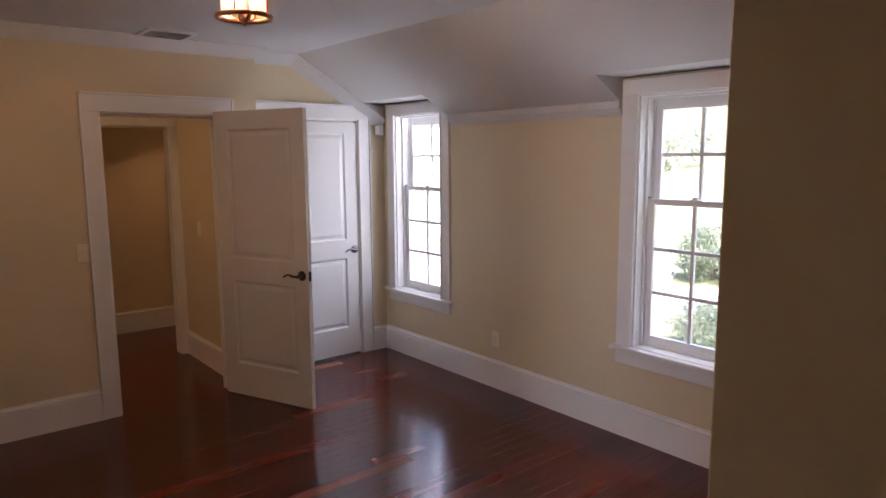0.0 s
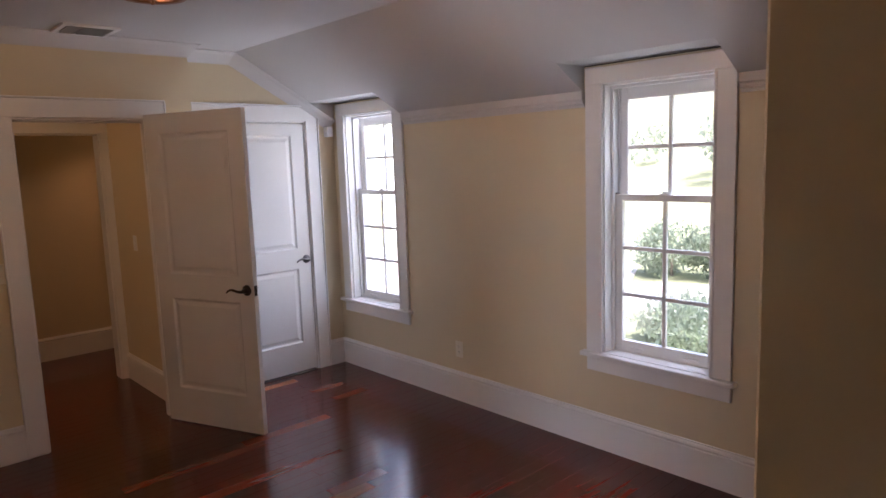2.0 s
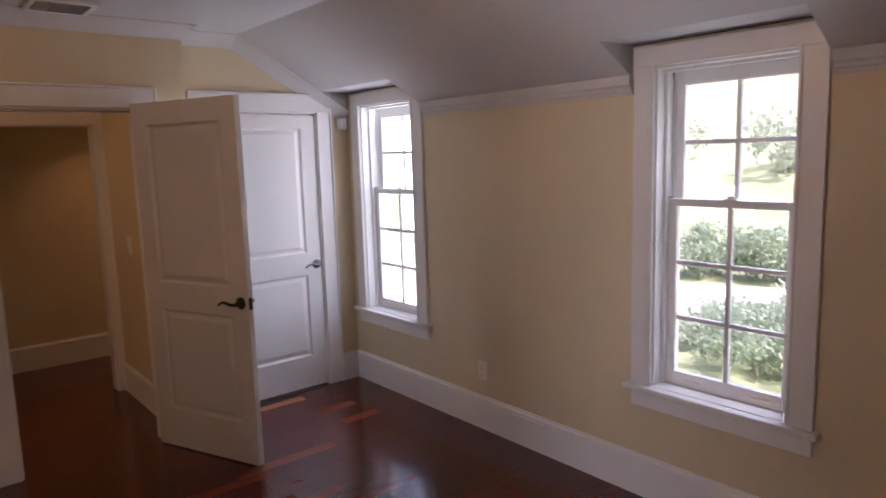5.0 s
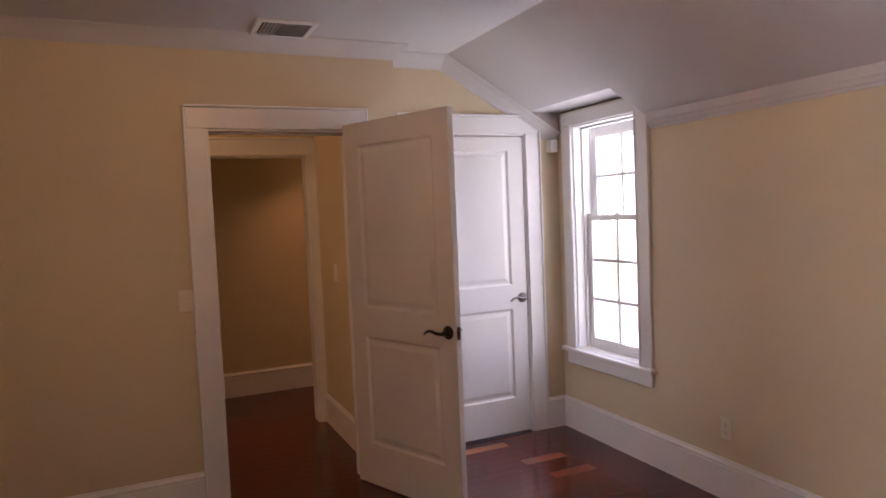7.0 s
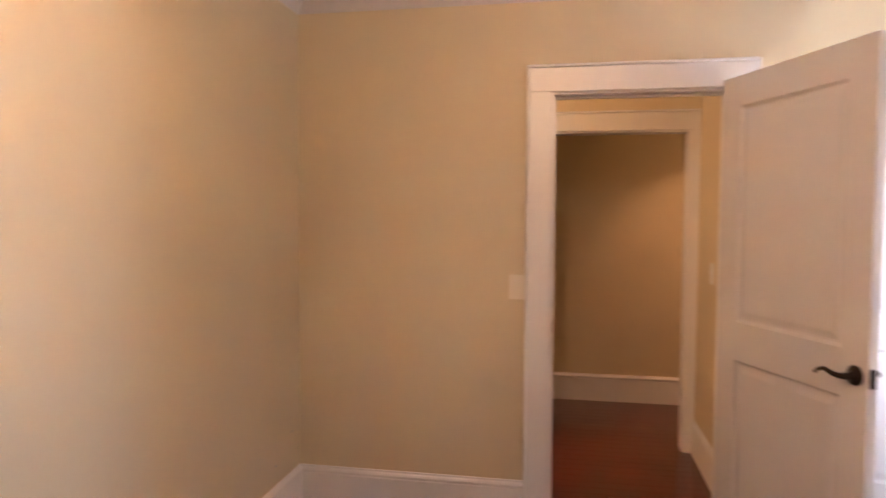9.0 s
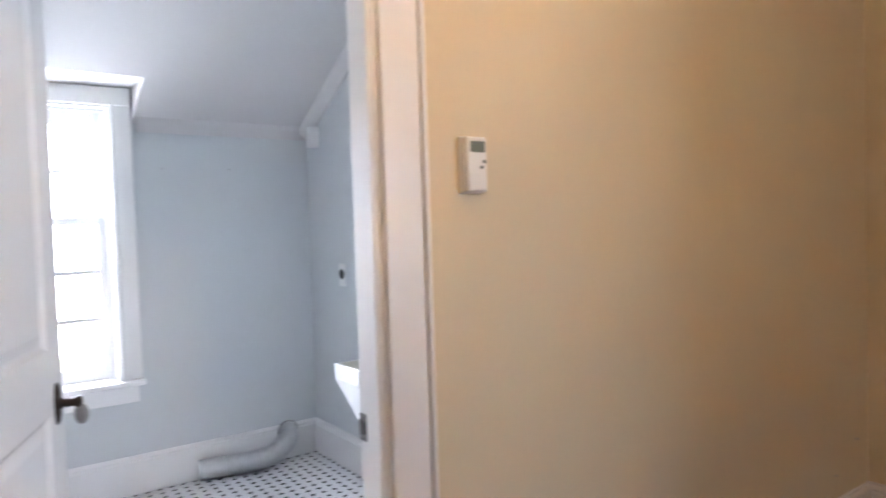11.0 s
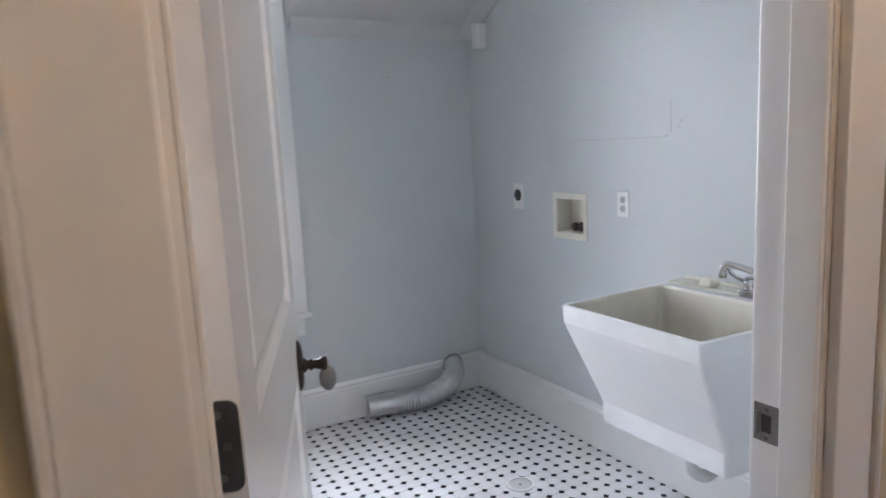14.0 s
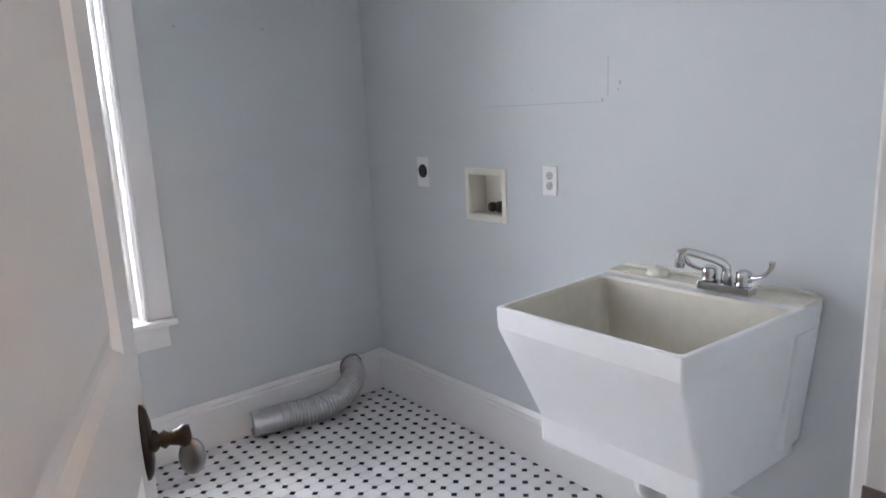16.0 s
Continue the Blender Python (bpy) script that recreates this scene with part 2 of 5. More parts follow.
def tube(bm, pts, radii, seg=12, squash=None):
    """A round bar through the points, with a radius at each."""
    pts = [Vector(p) for p in pts]
    rings, side = [], None
    for i, p in enumerate(pts):
        d = (pts[min(i + 1, len(pts) - 1)] - pts[max(i - 1, 0)]).normalized()
        if side is None:
            side = d.orthogonal().normalized()
        side = (side - d * side.dot(d)).normalized()
        other = d.cross(side)
        r = radii[i] if isinstance(radii, (list, tuple)) else radii
        k = squash or 1.0
        rings.append([bm.verts.new(p + side * (math.cos(2 * math.pi * j / seg) * r) + other * (math.sin(2 * math.pi * j / seg) * r * k)) for j in range(seg)])
    for q, s in zip(rings, rings[1:]):
        for j in range(seg):
            bm.faces.new((q[j], q[(j + 1) % seg], s[(j + 1) % seg], s[j]))
    bm.faces.new(rings[0][::-1])
    bm.faces.new(rings[-1])
    return bm


def lathe(bm, profile, seg=24, m=None, cap=True):
    """Turn (radius, height) points about z."""
    m = m or Matrix()
    rings = [[bm.verts.new(m @ Vector((r * math.cos(2 * math.pi * j / seg), r * math.sin(2 * math.pi * j / seg), h))) for j in range(seg)] for r, h in profile]
    for q, s in zip(rings, rings[1:]):
        for j in range(seg):
            bm.faces.new((q[j], q[(j + 1) % seg], s[(j + 1) % seg], s[j]))
    if cap:
        bm.faces.new(rings[0][::-1])
        bm.faces.new(rings[-1])
    else:
        for j in range(seg):
            q, s = rings[-1], rings[0]
            bm.faces.new((q[j], q[(j + 1) % seg], s[(j + 1) % seg], s[j]))
    return bm


def smooth_line(pts, n=8):
    """Points of a smooth curve through the given ones."""
    p = [Vector(q) for q in pts]
    p = [p[0] * 2 - p[1]] + p + [p[-1] * 2 - p[-2]]
    out = []
    for i in range(1, len(p) - 2):
        for j in range(n):
            t = j / n
            out.append(0.5 * (2 * p[i] + (p[i + 1] - p[i - 1]) * t + (2 * p[i - 1] - 5 * p[i] + 4 * p[i + 1] - p[i + 2]) * t * t
                              + (3 * p[i] - p[i - 1] - 3 * p[i + 1] + p[i + 2]) * t ** 3))
    return out + [p[-2]]


def wall_boxes(along, c0, c1, a0, a1, z0, z1, holes):
    """A wall with rectangular openings (start, end, bottom, top) along x or y."""
    bm = bmesh.new()

    def put(s, e, b, t):
        if e - s > 1e-4 and t - b > 1e-4:
            box(bm, *((s, c0, b, e, c1, t) if along == "x" else (c0, s, b, c1, e, t)))

    at = a0
    for s, e, b, t in sorted(holes):
        put(at, s, z0, z1)
        put(s, e, z0, b)
        put(s, e, t, z1)
        at = e
    put(at, a1, z0, z1)
    return bm


def loft(bm, rings, cap0=True, cap1=True):
    vs = [[bm.verts.new(p) for p in r] for r in rings]
    k = len(vs[0])
    for a, b in zip(vs, vs[1:]):
        for i in range(k):
            bm.faces.new((a[i], a[(i + 1) % k], b[(i + 1) % k], b[i]))
    if cap0:
        bm.faces.new(vs[0][::-1])
    if cap1:
        bm.faces.new(vs[-1])
    return bm


def rrect(x0, x1, y0, y1, z, r, n=4):
    pts = []
    for cx, cy, a0 in ((x1 - r, y1 - r, 0), (x0 + r, y1 - r, 90), (x0 + r, y0 + r, 180), (x1 - r, y0 + r, 270)):
        for i in range(n + 1):
            a = radians(a0 + 90 * i / n)
            pts.append((cx + r * math.cos(a), cy + r * math.sin(a), z))
    return pts


# ---------------------------------------------------------------- plan
EAST, WEST, WEST_L, NORTH, CLOSET = 4.05, 0.515, 0.418, 5.72, 5.90
JOG, SOUTH, CEILING = 2.80, 0.0, 2.51
FLAT_END, SLOPE = 3.20, 0.57
W1, W2, W3 = 5.41, 2.982, 3.105
LFAR, LNORTH, LSOUTH, LKNEE, LCEIL = -1.93, 4.45, 1.75, 1.848, 2.45
HALF, SILL, HEAD = 0.32, 0.575, 2.07
ENTRY0, ENTRY1, DOORTOP = 1.735, 2.512, 2.022
CL0, CL1 = 2.975, 3.788
LD0, LD1, LDTOP = 2.656, 3.486, 2.02
HALL2, HALLFAR = 6.90, 8.0
SOFFIT, LSOFFIT = 2.172, 2.02


def slope_z(x):
    return CEILING - SLOPE * (x - FLAT_END)


# walls
structure("wall_east", wall_boxes("y", EAST, EAST + 0.2, SOUTH - 0.12, CLOSET + 0.12, -0.02, 2.45, [
    (W1 - HALF, W1 + HALF, SILL, HEAD), (W2 - HALF, W2 + HALF, SILL, HEAD), (1.06, 2.046, 0.05, 1.828)]), YELLOW,
    "pale yellow painted knee wall with two windows", "wall")
structure("wall_north", wall_boxes("x", NORTH, NORTH + 0.12, WEST, JOG, -0.02, 2.6, [(ENTRY0, ENTRY1, -0.02, DOORTOP)]), YELLOW,
    "pale yellow painted wall round the room's doorway", "wall")
structure("wall_closet", wall_boxes("x", CLOSET, CLOSET + 0.12, JOG - 0.05, EAST, -0.02, 2.6, [(CL0, CL1, -0.02, 2.035)]), YELLOW,
    "pale yellow painted end wall with closet doorway", "wall")
structure("wall_jog", boxes((JOG - 0.12, NORTH + 0.12, -0.02, JOG, CLOSET, 2.6)), YELLOW, "short pale yellow painted return of the wall", "wall")
structure("wall_west", wall_boxes("y", WEST_L + 0.008, WEST, SOUTH - 0.12, NORTH + 0.12, -0.02, 2.6, [(LD0, LD1, -0.02, LDTOP)]), YELLOW,
    "pale yellow painted wall with the laundry doorway", "wall")
structure("wall_west_laundry_side", wall_boxes("y", WEST_L, WEST_L + 0.007, LSOUTH, LNORTH, -0.02, 2.6, [(LD0, LD1, -0.02, LDTOP)]), GREY,
    "blue-grey painted laundry side of the doorway wall", "wall")
structure("wall_south", boxes((WEST_L, SOUTH - 0.12, -0.02, EAST, SOUTH, 2.6)), YELLOW, "plain pale yellow painted wall", "wall")
structure("wall_stub", boxes((1.624, SOUTH, -0.02, 1.744, 1.48, 2.6), bevel=0.004), YELLOW, "end of a pale yellow painted partition", "wall")
structure("laundry_wall_far", wall_boxes("y", LFAR - 0.2, LFAR, LSOUTH - 0.12, LNORTH + 0.12, -0.02, 2.4, [(W3 - HALF, W3 + HALF, SILL, LSOFFIT - 0.085)]), GREY,
    "blue-grey painted knee wall with one window", "wall")
structure("laundry_wall_north", wall_boxes("x", LNORTH, LNORTH + 0.12, LFAR, WEST_L, -0.02, 2.6, [(-1.252, -1.078, 0.902, 1.052)]), GREY,
    "blue-grey painted wall with pencil marks behind the sink", "wall")
structure("laundry_wall_south", boxes((LFAR, LSOUTH - 0.12, -0.02, WEST_L, LSOUTH, 2.6)), GREY, "plain blue-grey painted wall", "wall")
structure("vestibule_wall_east", boxes((2.60, NORTH + 0.121, -0.02, JOG - 0.121, HALL2, 2.6)), YELLOW, "pale yellow painted passage wall", "wall")
structure("vestibule_wall_west", boxes((0.40, NORTH + 0.12, -0.02, WEST, HALL2, 2.6)), YELLOW, "pale yellow painted passage wall", "wall")
structure("hall_wall_near", wall_boxes("x", HALL2, HALL2 + 0.12, 0.40, 4.4, -0.02, 2.6, [(1.60, 2.545, -0.02, 1.99)]), YELLOW,
    "pale yellow painted wall with a cased opening", "wall")
structure("hall_wall_far", boxes((-0.6, HALLFAR, -0.02, 4.5, HALLFAR + 0.12, 2.6)), YELLOW, "tan yellow hall wall in dim lamp light", "wall")
structure("hall_wall_end", boxes((-0.6, HALL2, -0.02, -0.48, HALLFAR, 2.6)), YELLOW, "pale yellow painted hall end wall", "wall")
structure("hall_wall_end_east", boxes((4.4, HALL2, -0.02, 4.52, HALLFAR, 2.6)), YELLOW, "pale yellow painted hall end wall", "wall")
structure("hall_wall_return", boxes((-0.48, HALL2, -0.02, 0.40, HALL2 + 0.12, 2.6)), YELLOW, "pale yellow painted hall wall", "wall")
structure("closet_wall_back", boxes((JOG, CLOSET + 0.75, -0.02, EAST + 0.2, CLOSET + 0.87, 2.6)), YELLOW, "plain closet back wall", "wall")


# ceilings
def quad(bm, *p):
    return bm.faces.new([bm.verts.new(q) for q in p])


def sloped_ceiling(x_flat, x_wall, z_flat, z_wall, y0, y1, dormers, soffit, far_flat):
    """Flat part, slope down to the knee wall, and a square recess in the slope above each window."""
    bm = bmesh.new()
    quad(bm, (far_flat, y0, z_flat), (x_flat, y0, z_flat), (x_flat, y1, z_flat), (far_flat, y1, z_flat))
    xs = x_flat + (x_wall - x_flat) * (z_flat - soffit) / (z_flat - z_wall)
    at = y0
    for d0, d1 in sorted(dormers):
        quad(bm, (x_flat, at, z_flat), (x_wall, at, z_wall), (x_wall, d0, z_wall), (x_flat, d0, z_flat))
        quad(bm, (x_flat, d0, z_flat), (xs, d0, soffit), (xs, d1, soffit), (x_flat, d1, z_flat))
        quad(bm, (xs, d0, soffit), (x_wall, d0, soffit), (x_wall, d1, soffit), (xs, d1, soffit))
        for y in (d0, d1):
            bm.faces.new([bm.verts.new(q) for q in ((xs, y, soffit), (x_wall, y, soffit), (x_wall, y, z_wall))])
        at = d1
    if y1 - at > 1e-3:
        quad(bm, (x_flat, at, z_flat), (x_wall, at, z_wall), (x_wall, y1, z_wall), (x_flat, y1, z_flat))
    bmesh.ops.remove_doubles(bm, verts=bm.verts[:], dist=1e-4)
    return bm


structure("ceiling", sloped_ceiling(FLAT_END, EAST + 0.01, CEILING, slope_z(EAST + 0.01), SOUTH, CLOSET,
    [(W2 - 0.42, W2 + 0.435), (W1 - 0.40, W1 + 0.472)], SOFFIT, WEST), CEIL, "white painted ceiling sloping down to the windows", "ceiling")
LFLAT = LFAR + (LCEIL - LKNEE) / SLOPE
structure("laundry_ceiling", sloped_ceiling(LFLAT, LFAR - 0.01, LCEIL, LKNEE, LSOUTH, LNORTH, [(W3 - 0.50, W3 + 0.415)], LSOFFIT, WEST_L), CEIL,
    "white painted ceiling sloping down to the window", "ceiling")
structure("hall_ceiling", boxes((-0.48, NORTH + 0.12, CEILING, 4.4, HALLFAR, CEILING + 0.05)), CEIL, "white painted hall ceiling", "ceiling")
structure("roof", boxes((LFAR - 0.3, SOUTH - 0.3, 2.62, EAST + 0.3, HALLFAR + 0.3, 2.72)), SUBFLOOR, "dark roof deck above the ceilings", "roof")

# ---------------------------------------------------------------- trim
BASE = [(0, 0), (0.018, 0), (0.018, 0.172), (0.015, 0.178), (0.021, 0.183), (0.023, 0.192), (0.018, 0.199), (0.010, 0.204), (0.008, 0.212), (0, 0.212)]
CROWN = [(0, 0), (0, -0.085), (0.007, -0.085), (0.009, -0.078), (0.024, -0.056), (0.050, -0.024), (0.066, -0.010), (0.072, -0.006), (0.072, 0)]
LBASE = [(0, 0), (0.018, 0), (0.018, 0.160), (0.014, 0.168), (0.016, 0.178), (0.006, 0.192), (0, 0.192)]
LCROWN = [(0, 0), (0, -0.06), (0.014, -0.06), (0.018, -0.05), (0.05, -0.012), (0.055, 0)]


def trim_run(name, a, b, out, profile, label, category, up=(0, 0, 1), ma=0.0, mb=0.0):
    paint = CEIL if category == "crown moulding" else TRIM
    return structure(name, sweep(bmesh.new(), a, b, out, up, profile, ma, mb), paint, label, category)


BL, CLB = "tall white moulded baseboard", "white crown moulding under the ceiling"
trim_run("baseboard_east", (EAST, 2.144, 0), (EAST, CLOSET, 0), (-1, 0, 0), BASE, BL, "baseboard")
trim_run("baseboard_north", (WEST, NORTH, 0), (ENTRY0 - 0.105, NORTH, 0), (0, -1, 0), BASE, BL, "baseboard")
trim_run("baseboard_north_end", (ENTRY1 + 0.105, NORTH, 0), (JOG, NORTH, 0), (0, -1, 0), BASE, BL, "baseboard")
trim_run("baseboard_closet", (CL1 + 0.115, CLOSET, 0), (EAST, CLOSET, 0), (0, -1, 0), BASE, BL, "baseboard")
trim_run("baseboard_west", (WEST, LD1 + 0.105, 0), (WEST, NORTH, 0), (1, 0, 0), BASE, BL, "baseboard")
trim_run("baseboard_west_south", (WEST, SOUTH, 0), (WEST, LD0 - 0.108, 0), (1, 0, 0), BASE, BL, "baseboard")
trim_run("baseboard_stub", (1.624, SOUTH, 0), (1.624, 1.48, 0), (-1, 0, 0), BASE, BL, "baseboard")
trim_run("baseboard_passage", (2.60, NORTH + 0.13, 0), (2.60, HALL2, 0), (-1, 0, 0), BASE, BL, "baseboard")
trim_run("baseboard_hall", (-0.48, HALLFAR, 0), (4.4, HALLFAR, 0), (0, -1, 0), BASE, BL, "baseboard")
trim_run("crown_north", (WEST, NORTH, CEILING), (JOG, NORTH, CEILING), (0, -1, 0), CROWN, CLB, "crown moulding", mb=1.0)
trim_run("crown_jog", (JOG, NORTH, CEILING), (JOG, CLOSET, CEILING), (1, 0, 0), CROWN, CLB, "crown moulding", ma=1.0)
trim_run("crown_closet", (JOG, CLOSET, CEILING), (FLAT_END + 0.02, CLOSET, CEILING), (0, -1, 0), CROWN, CLB, "crown moulding")
sl = Vector((1, 0, -SLOPE)).normalized()
trim_run("crown_closet_slope", (FLAT_END, CLOSET, CEILING), (EAST - 0.015, CLOSET, slope_z(EAST - 0.015)), (0, -1, 0), CROWN, "white crown moulding along the slope", "crown moulding",
    up=(-sl.z, 0, sl.x))
trim_run("crown_west", (WEST, SOUTH, CEILING), (WEST, NORTH, CEILING), (1, 0, 0), CROWN, CLB, "crown moulding")
KC = [(0, 0), (0, -0.075), (0.010, -0.075), (0.013, -0.060), (0.022, -0.055), (0.026, -0.04), (0.036, -0.03), (0.036, 0.012)]
for nm, y0, y1 in (("crown_east", SOUTH, W2 - 0.43), ("crown_east_middle", W2 + 0.43, W1 - 0.43)):
    trim_run(nm, (EAST, y0, slope_z(EAST)), (EAST, y1, slope_z(EAST)), (-1, 0, 0), KC, "white crown moulding on the knee wall", "crown moulding")
trim_run("laundry_baseboard_far", (LFAR, LSOUTH, 0), (LFAR, LNORTH, 0), (1, 0, 0), LBASE, "tall white laundry baseboard", "baseboard")
trim_run("laundry_baseboard_north", (LFAR, LNORTH, 0), (WEST_L, LNORTH, 0), (0, -1, 0), LBASE, "tall white laundry baseboard", "baseboard")
trim_run("laundry_crown_far", (LFAR, W3 + 0.43, LKNEE), (LFAR, LNORTH, LKNEE), (1, 0, 0), [(0, 0.005), (0, -0.038), (0.004, -0.040), (0.035, 0.035 * SLOPE - 0.012), (0.045, 0.045 * SLOPE + 0.006)], "white painted fillet where slope meets wall", "crown moulding")
trim_run("laundry_crown_slope", (LFLAT, LNORTH, LCEIL), (LFAR + 0.015, LNORTH, LKNEE + 0.015 * SLOPE), (0, -1, 0), LCROWN, "white crown moulding along the slope", "crown moulding",
    up=(sl.z, 0, sl.x))
trim_run("laundry_crown_flat", (WEST_L, LNORTH, LCEIL), (LFLAT, LNORTH, LCEIL), (0, -1, 0), LCROWN, "white crown moulding", "crown moulding")


def cased_opening(name, m, w, h, depth, label, stop=True, both=True, width=0.103):
    """Door frame in local axes: x across the opening from 0 to w, y into the wall, z up."""
    t = thing(name, m, label, "door frame", kind="structure")
    sides = ((-1, 0.0), (1, depth)) if both else ((-1, 0.0),)
    for s, y in sides:
        for n, u in (("casing", -1), ("casing", 1)):
            bm = bmesh.new()
            x_in, x_out = (0.006, -width + 0.006) if u < 0 else (w - 0.006, w + width - 0.006)
            y1 = y + s * 0.018
            box(bm, min(x_in, x_out), min(y, y1), 0, max(x_in, x_out), max(y, y1), h + width - 0.02, bevel=0.004, seg=2)
            part(n, bm, TRIM, t)
        bm = bmesh.new()
        y1 = y + s * 0.0205
        box(bm, -width + 0.006, min(y, y1), h - 0.006, w + width - 0.006, max(y, y1), h + width, bevel=0.004, seg=2)
        part("head_casing", bm, TRIM, t)
        bm = bmesh.new()
        for x in (-width + 0.006, w + width - 0.006):
            sgn = 1 if x < 0 else -1
            box(bm, min(x, x - sgn * 0.012), min(y, y + s * 0.028), 0, max(x, x - sgn * 0.012), max(y, y + s * 0.028), h + width + 0.012, bevel=0.003)
        box(bm, -width, min(y, y + s * 0.03), h + width + 0.001, w + width, max(y, y + s * 0.03), h + width + 0.014, bevel=0.003)
        part("back_band", bm, TRIM, t)
    bm = bmesh.new()
    box(bm, -0.001, 0.0, 0, 0.016, depth, h)
    part("jamb", bm, TRIM, t)
    bm = bmesh.new()
    box(bm, w - 0.016, 0.0, 0, w + 0.001, depth, h)
    part("jamb", bm, TRIM, t)
    bm = bmesh.new()
    box(bm, 0.016, 0.0, h - 0.016, w - 0.016, depth, h + 0.001)
    part("head_jamb", bm, TRIM, t)
    if stop:
        bm = bmesh.new()
        ys = (depth * 0.42, depth * 0.42 + 0.032) if stop is True else stop
        box(bm, 0.016, ys[0], 0, 0.023, ys[1], h - 0.016, bevel=0.002)
        box(bm, w - 0.027, ys[0], 0, w - 0.016, ys[1], h - 0.016, bevel=0.002)
        box(bm, 0.027, ys[0], h - 0.027, w - 0.027, ys[1], h - 0.016, bevel=0.002)
        part("door_stop", bm, TRIM, t)
    return t


entry_frame = cased_opening("door_frame_1", pose(ENTRY0, NORTH, 0), ENTRY1 - ENTRY0, DOORTOP, 0.12, "white painted casing of the open doorway", stop=(0.05, 0.085))
closet_frame = cased_opening("door_frame_2", pose(CL0, CLOSET, 0), CL1 - CL0, 2.035, 0.12, "white painted casing round the closet door", stop=(0.05, 0.085), both=False)
hall_frame = cased_opening("door_frame_3", pose(1.60, HALL2, 0), 0.945, 1.99, 0.12, "white painted casing of the hall opening", stop=False)
laundry_frame = cased_opening("door_frame_4", pose(WEST, LD0, 0, 0, 0, 90), LD1 - LD0, LDTOP, 0.097, "white painted casing of the laundry doorway", stop=(0.0015, 0.054), width=0.091)


# ---------------------------------------------------------------- doors
def panel_face(bm, x0, x1, z0, z1, y, s):
    """A moulded raised panel: rings that step in from the face at y, s is the outward side."""
    steps = [(0.0, 0.0), (0.004, -0.003), (0.012, -0.010), (0.020, -0.011), (0.030, -0.009), (0.046, -0.004), (0.052, -0.0035)]
    rings = []
    for i, d in steps:
        rings.append([bm.verts.new((x, y + s * d, z)) for x, z in ((x0 + i, z0 + i), (x1 - i, z0 + i), (x1 - i, z1 - i), (x0 + i, z1 - i))])
    for a, b in zip(rings, rings[1:]):
        for k in range(4):
            bm.faces.new((a[k], a[(k + 1) % 4], b[(k + 1) % 4], b[k]))
    bm.faces.new(rings[-1])


def door_leaf(w, h, t, panels, stile):
    """A two-panel door slab: x from the hinge, y from 0 to t."""
    bm = bmesh.new()
    xs = [0.0, stile, w - stile, w]
    zs = [0.0]
    for a, b in panels:
        zs += [a, b]
    zs.append(h)
    for y, s in ((0.0, -1), (t, 1)):
        for i in range(3):
            for k in range(len(zs) - 1):
                if i == 1 and k % 2 == 1:
                    panel_face(bm, xs[1], xs[2], zs[k], zs[k + 1], y, s)
                else:
                    quad(bm, (xs[i], y, zs[k]), (xs[i + 1], y, zs[k]), (xs[i + 1], y, zs[k + 1]), (xs[i], y, zs[k + 1]))
    for p, q in (((0, 0), (0, h)), ((0, h), (w, h)), ((w, h), (w, 0)), ((w, 0), (0, 0))):
        quad(bm, (p[0], 0, p[1]), (q[0], 0, q[1]), (q[0], t, q[1]), (p[0], t, p[1]))
    bmesh.ops.remove_doubles(bm, verts=bm.verts[:], dist=1e-5)
    outer = [e for e in bm.edges if len(e.link_faces) == 2 and e.calc_face_angle(0) > 1.2]
    bmesh.ops.bevel(bm, geom=outer, offset=0.002, segments=1, affect="EDGES")
    return bm


def lever_set(parent, x, z, y, s, mat, toward, drop=0.0):
    """Round rose and a curved lever; s is the side of the door, toward the way the lever points."""
    m = Matrix.Translation((x, y, z)) @ Matrix.Rotation(radians(90 if s < 0 else -90), 4, "X")
    part("rose", lathe(bmesh.new(), [(0.034, 0), (0.034, 0.004), (0.031, 0.008), (0.022, 0.011), (0.016, 0.014), (0.012, 0.03), (0.011, 0.045)], 24, m), mat, parent, smooth=True)
    pts = smooth_line([(x, y + s * 0.036, z), (x, y + s * 0.052, z), (x + toward * 0.03, y + s * 0.058, z + 0.002), (x + toward * 0.07, y + s * 0.056, z + 0.010),
                       (x + toward * 0.10, y + s * 0.054, z + 0.002), (x + toward * 0.118, y + s * 0.052, z - 0.012 - drop)], 6)
    n = len(pts)
    part("lever", tube(bmesh.new(), pts, [0.011 - 0.006 * i / n for i in range(n)], 12), mat, parent, smooth=True)


PANELS = [(0.235, 0.845), (1.005, 1.905)]
entry_len, turn = 0.80, math.degrees(math.atan2(4.945 - 5.70, 2.81 - 2.502))
entry_door = thing("entry_door", pose(2.502, 5.700, 0, 0, 0, turn), "open white two-panel door with dark bronze lever", "door")
part("door_slab", door_leaf(entry_len, 2.03, 0.036, PANELS, 0.115), DOORWHITE, entry_door).matrix_basis = pose(0, -0.036, 0.01)
lever_set(entry_door, entry_len - 0.052, 0.935, -0.036, -1, BRONZE, -1)
lever_set(entry_door, entry_len - 0.052, 0.935, 0.0, 1, BRONZE, -1)
part("latch_plate", boxes((entry_len - 0.001, -0.030, 0.90, entry_len + 0.0025, -0.006, 0.965), bevel=0.001), BRONZE, entry_door, "dark bronze latch plate")
part("latch_bolt", boxes((entry_len + 0.002, -0.024, 0.924, entry_len + 0.010, -0.012, 0.942), bevel=0.002), BRONZE, entry_door)
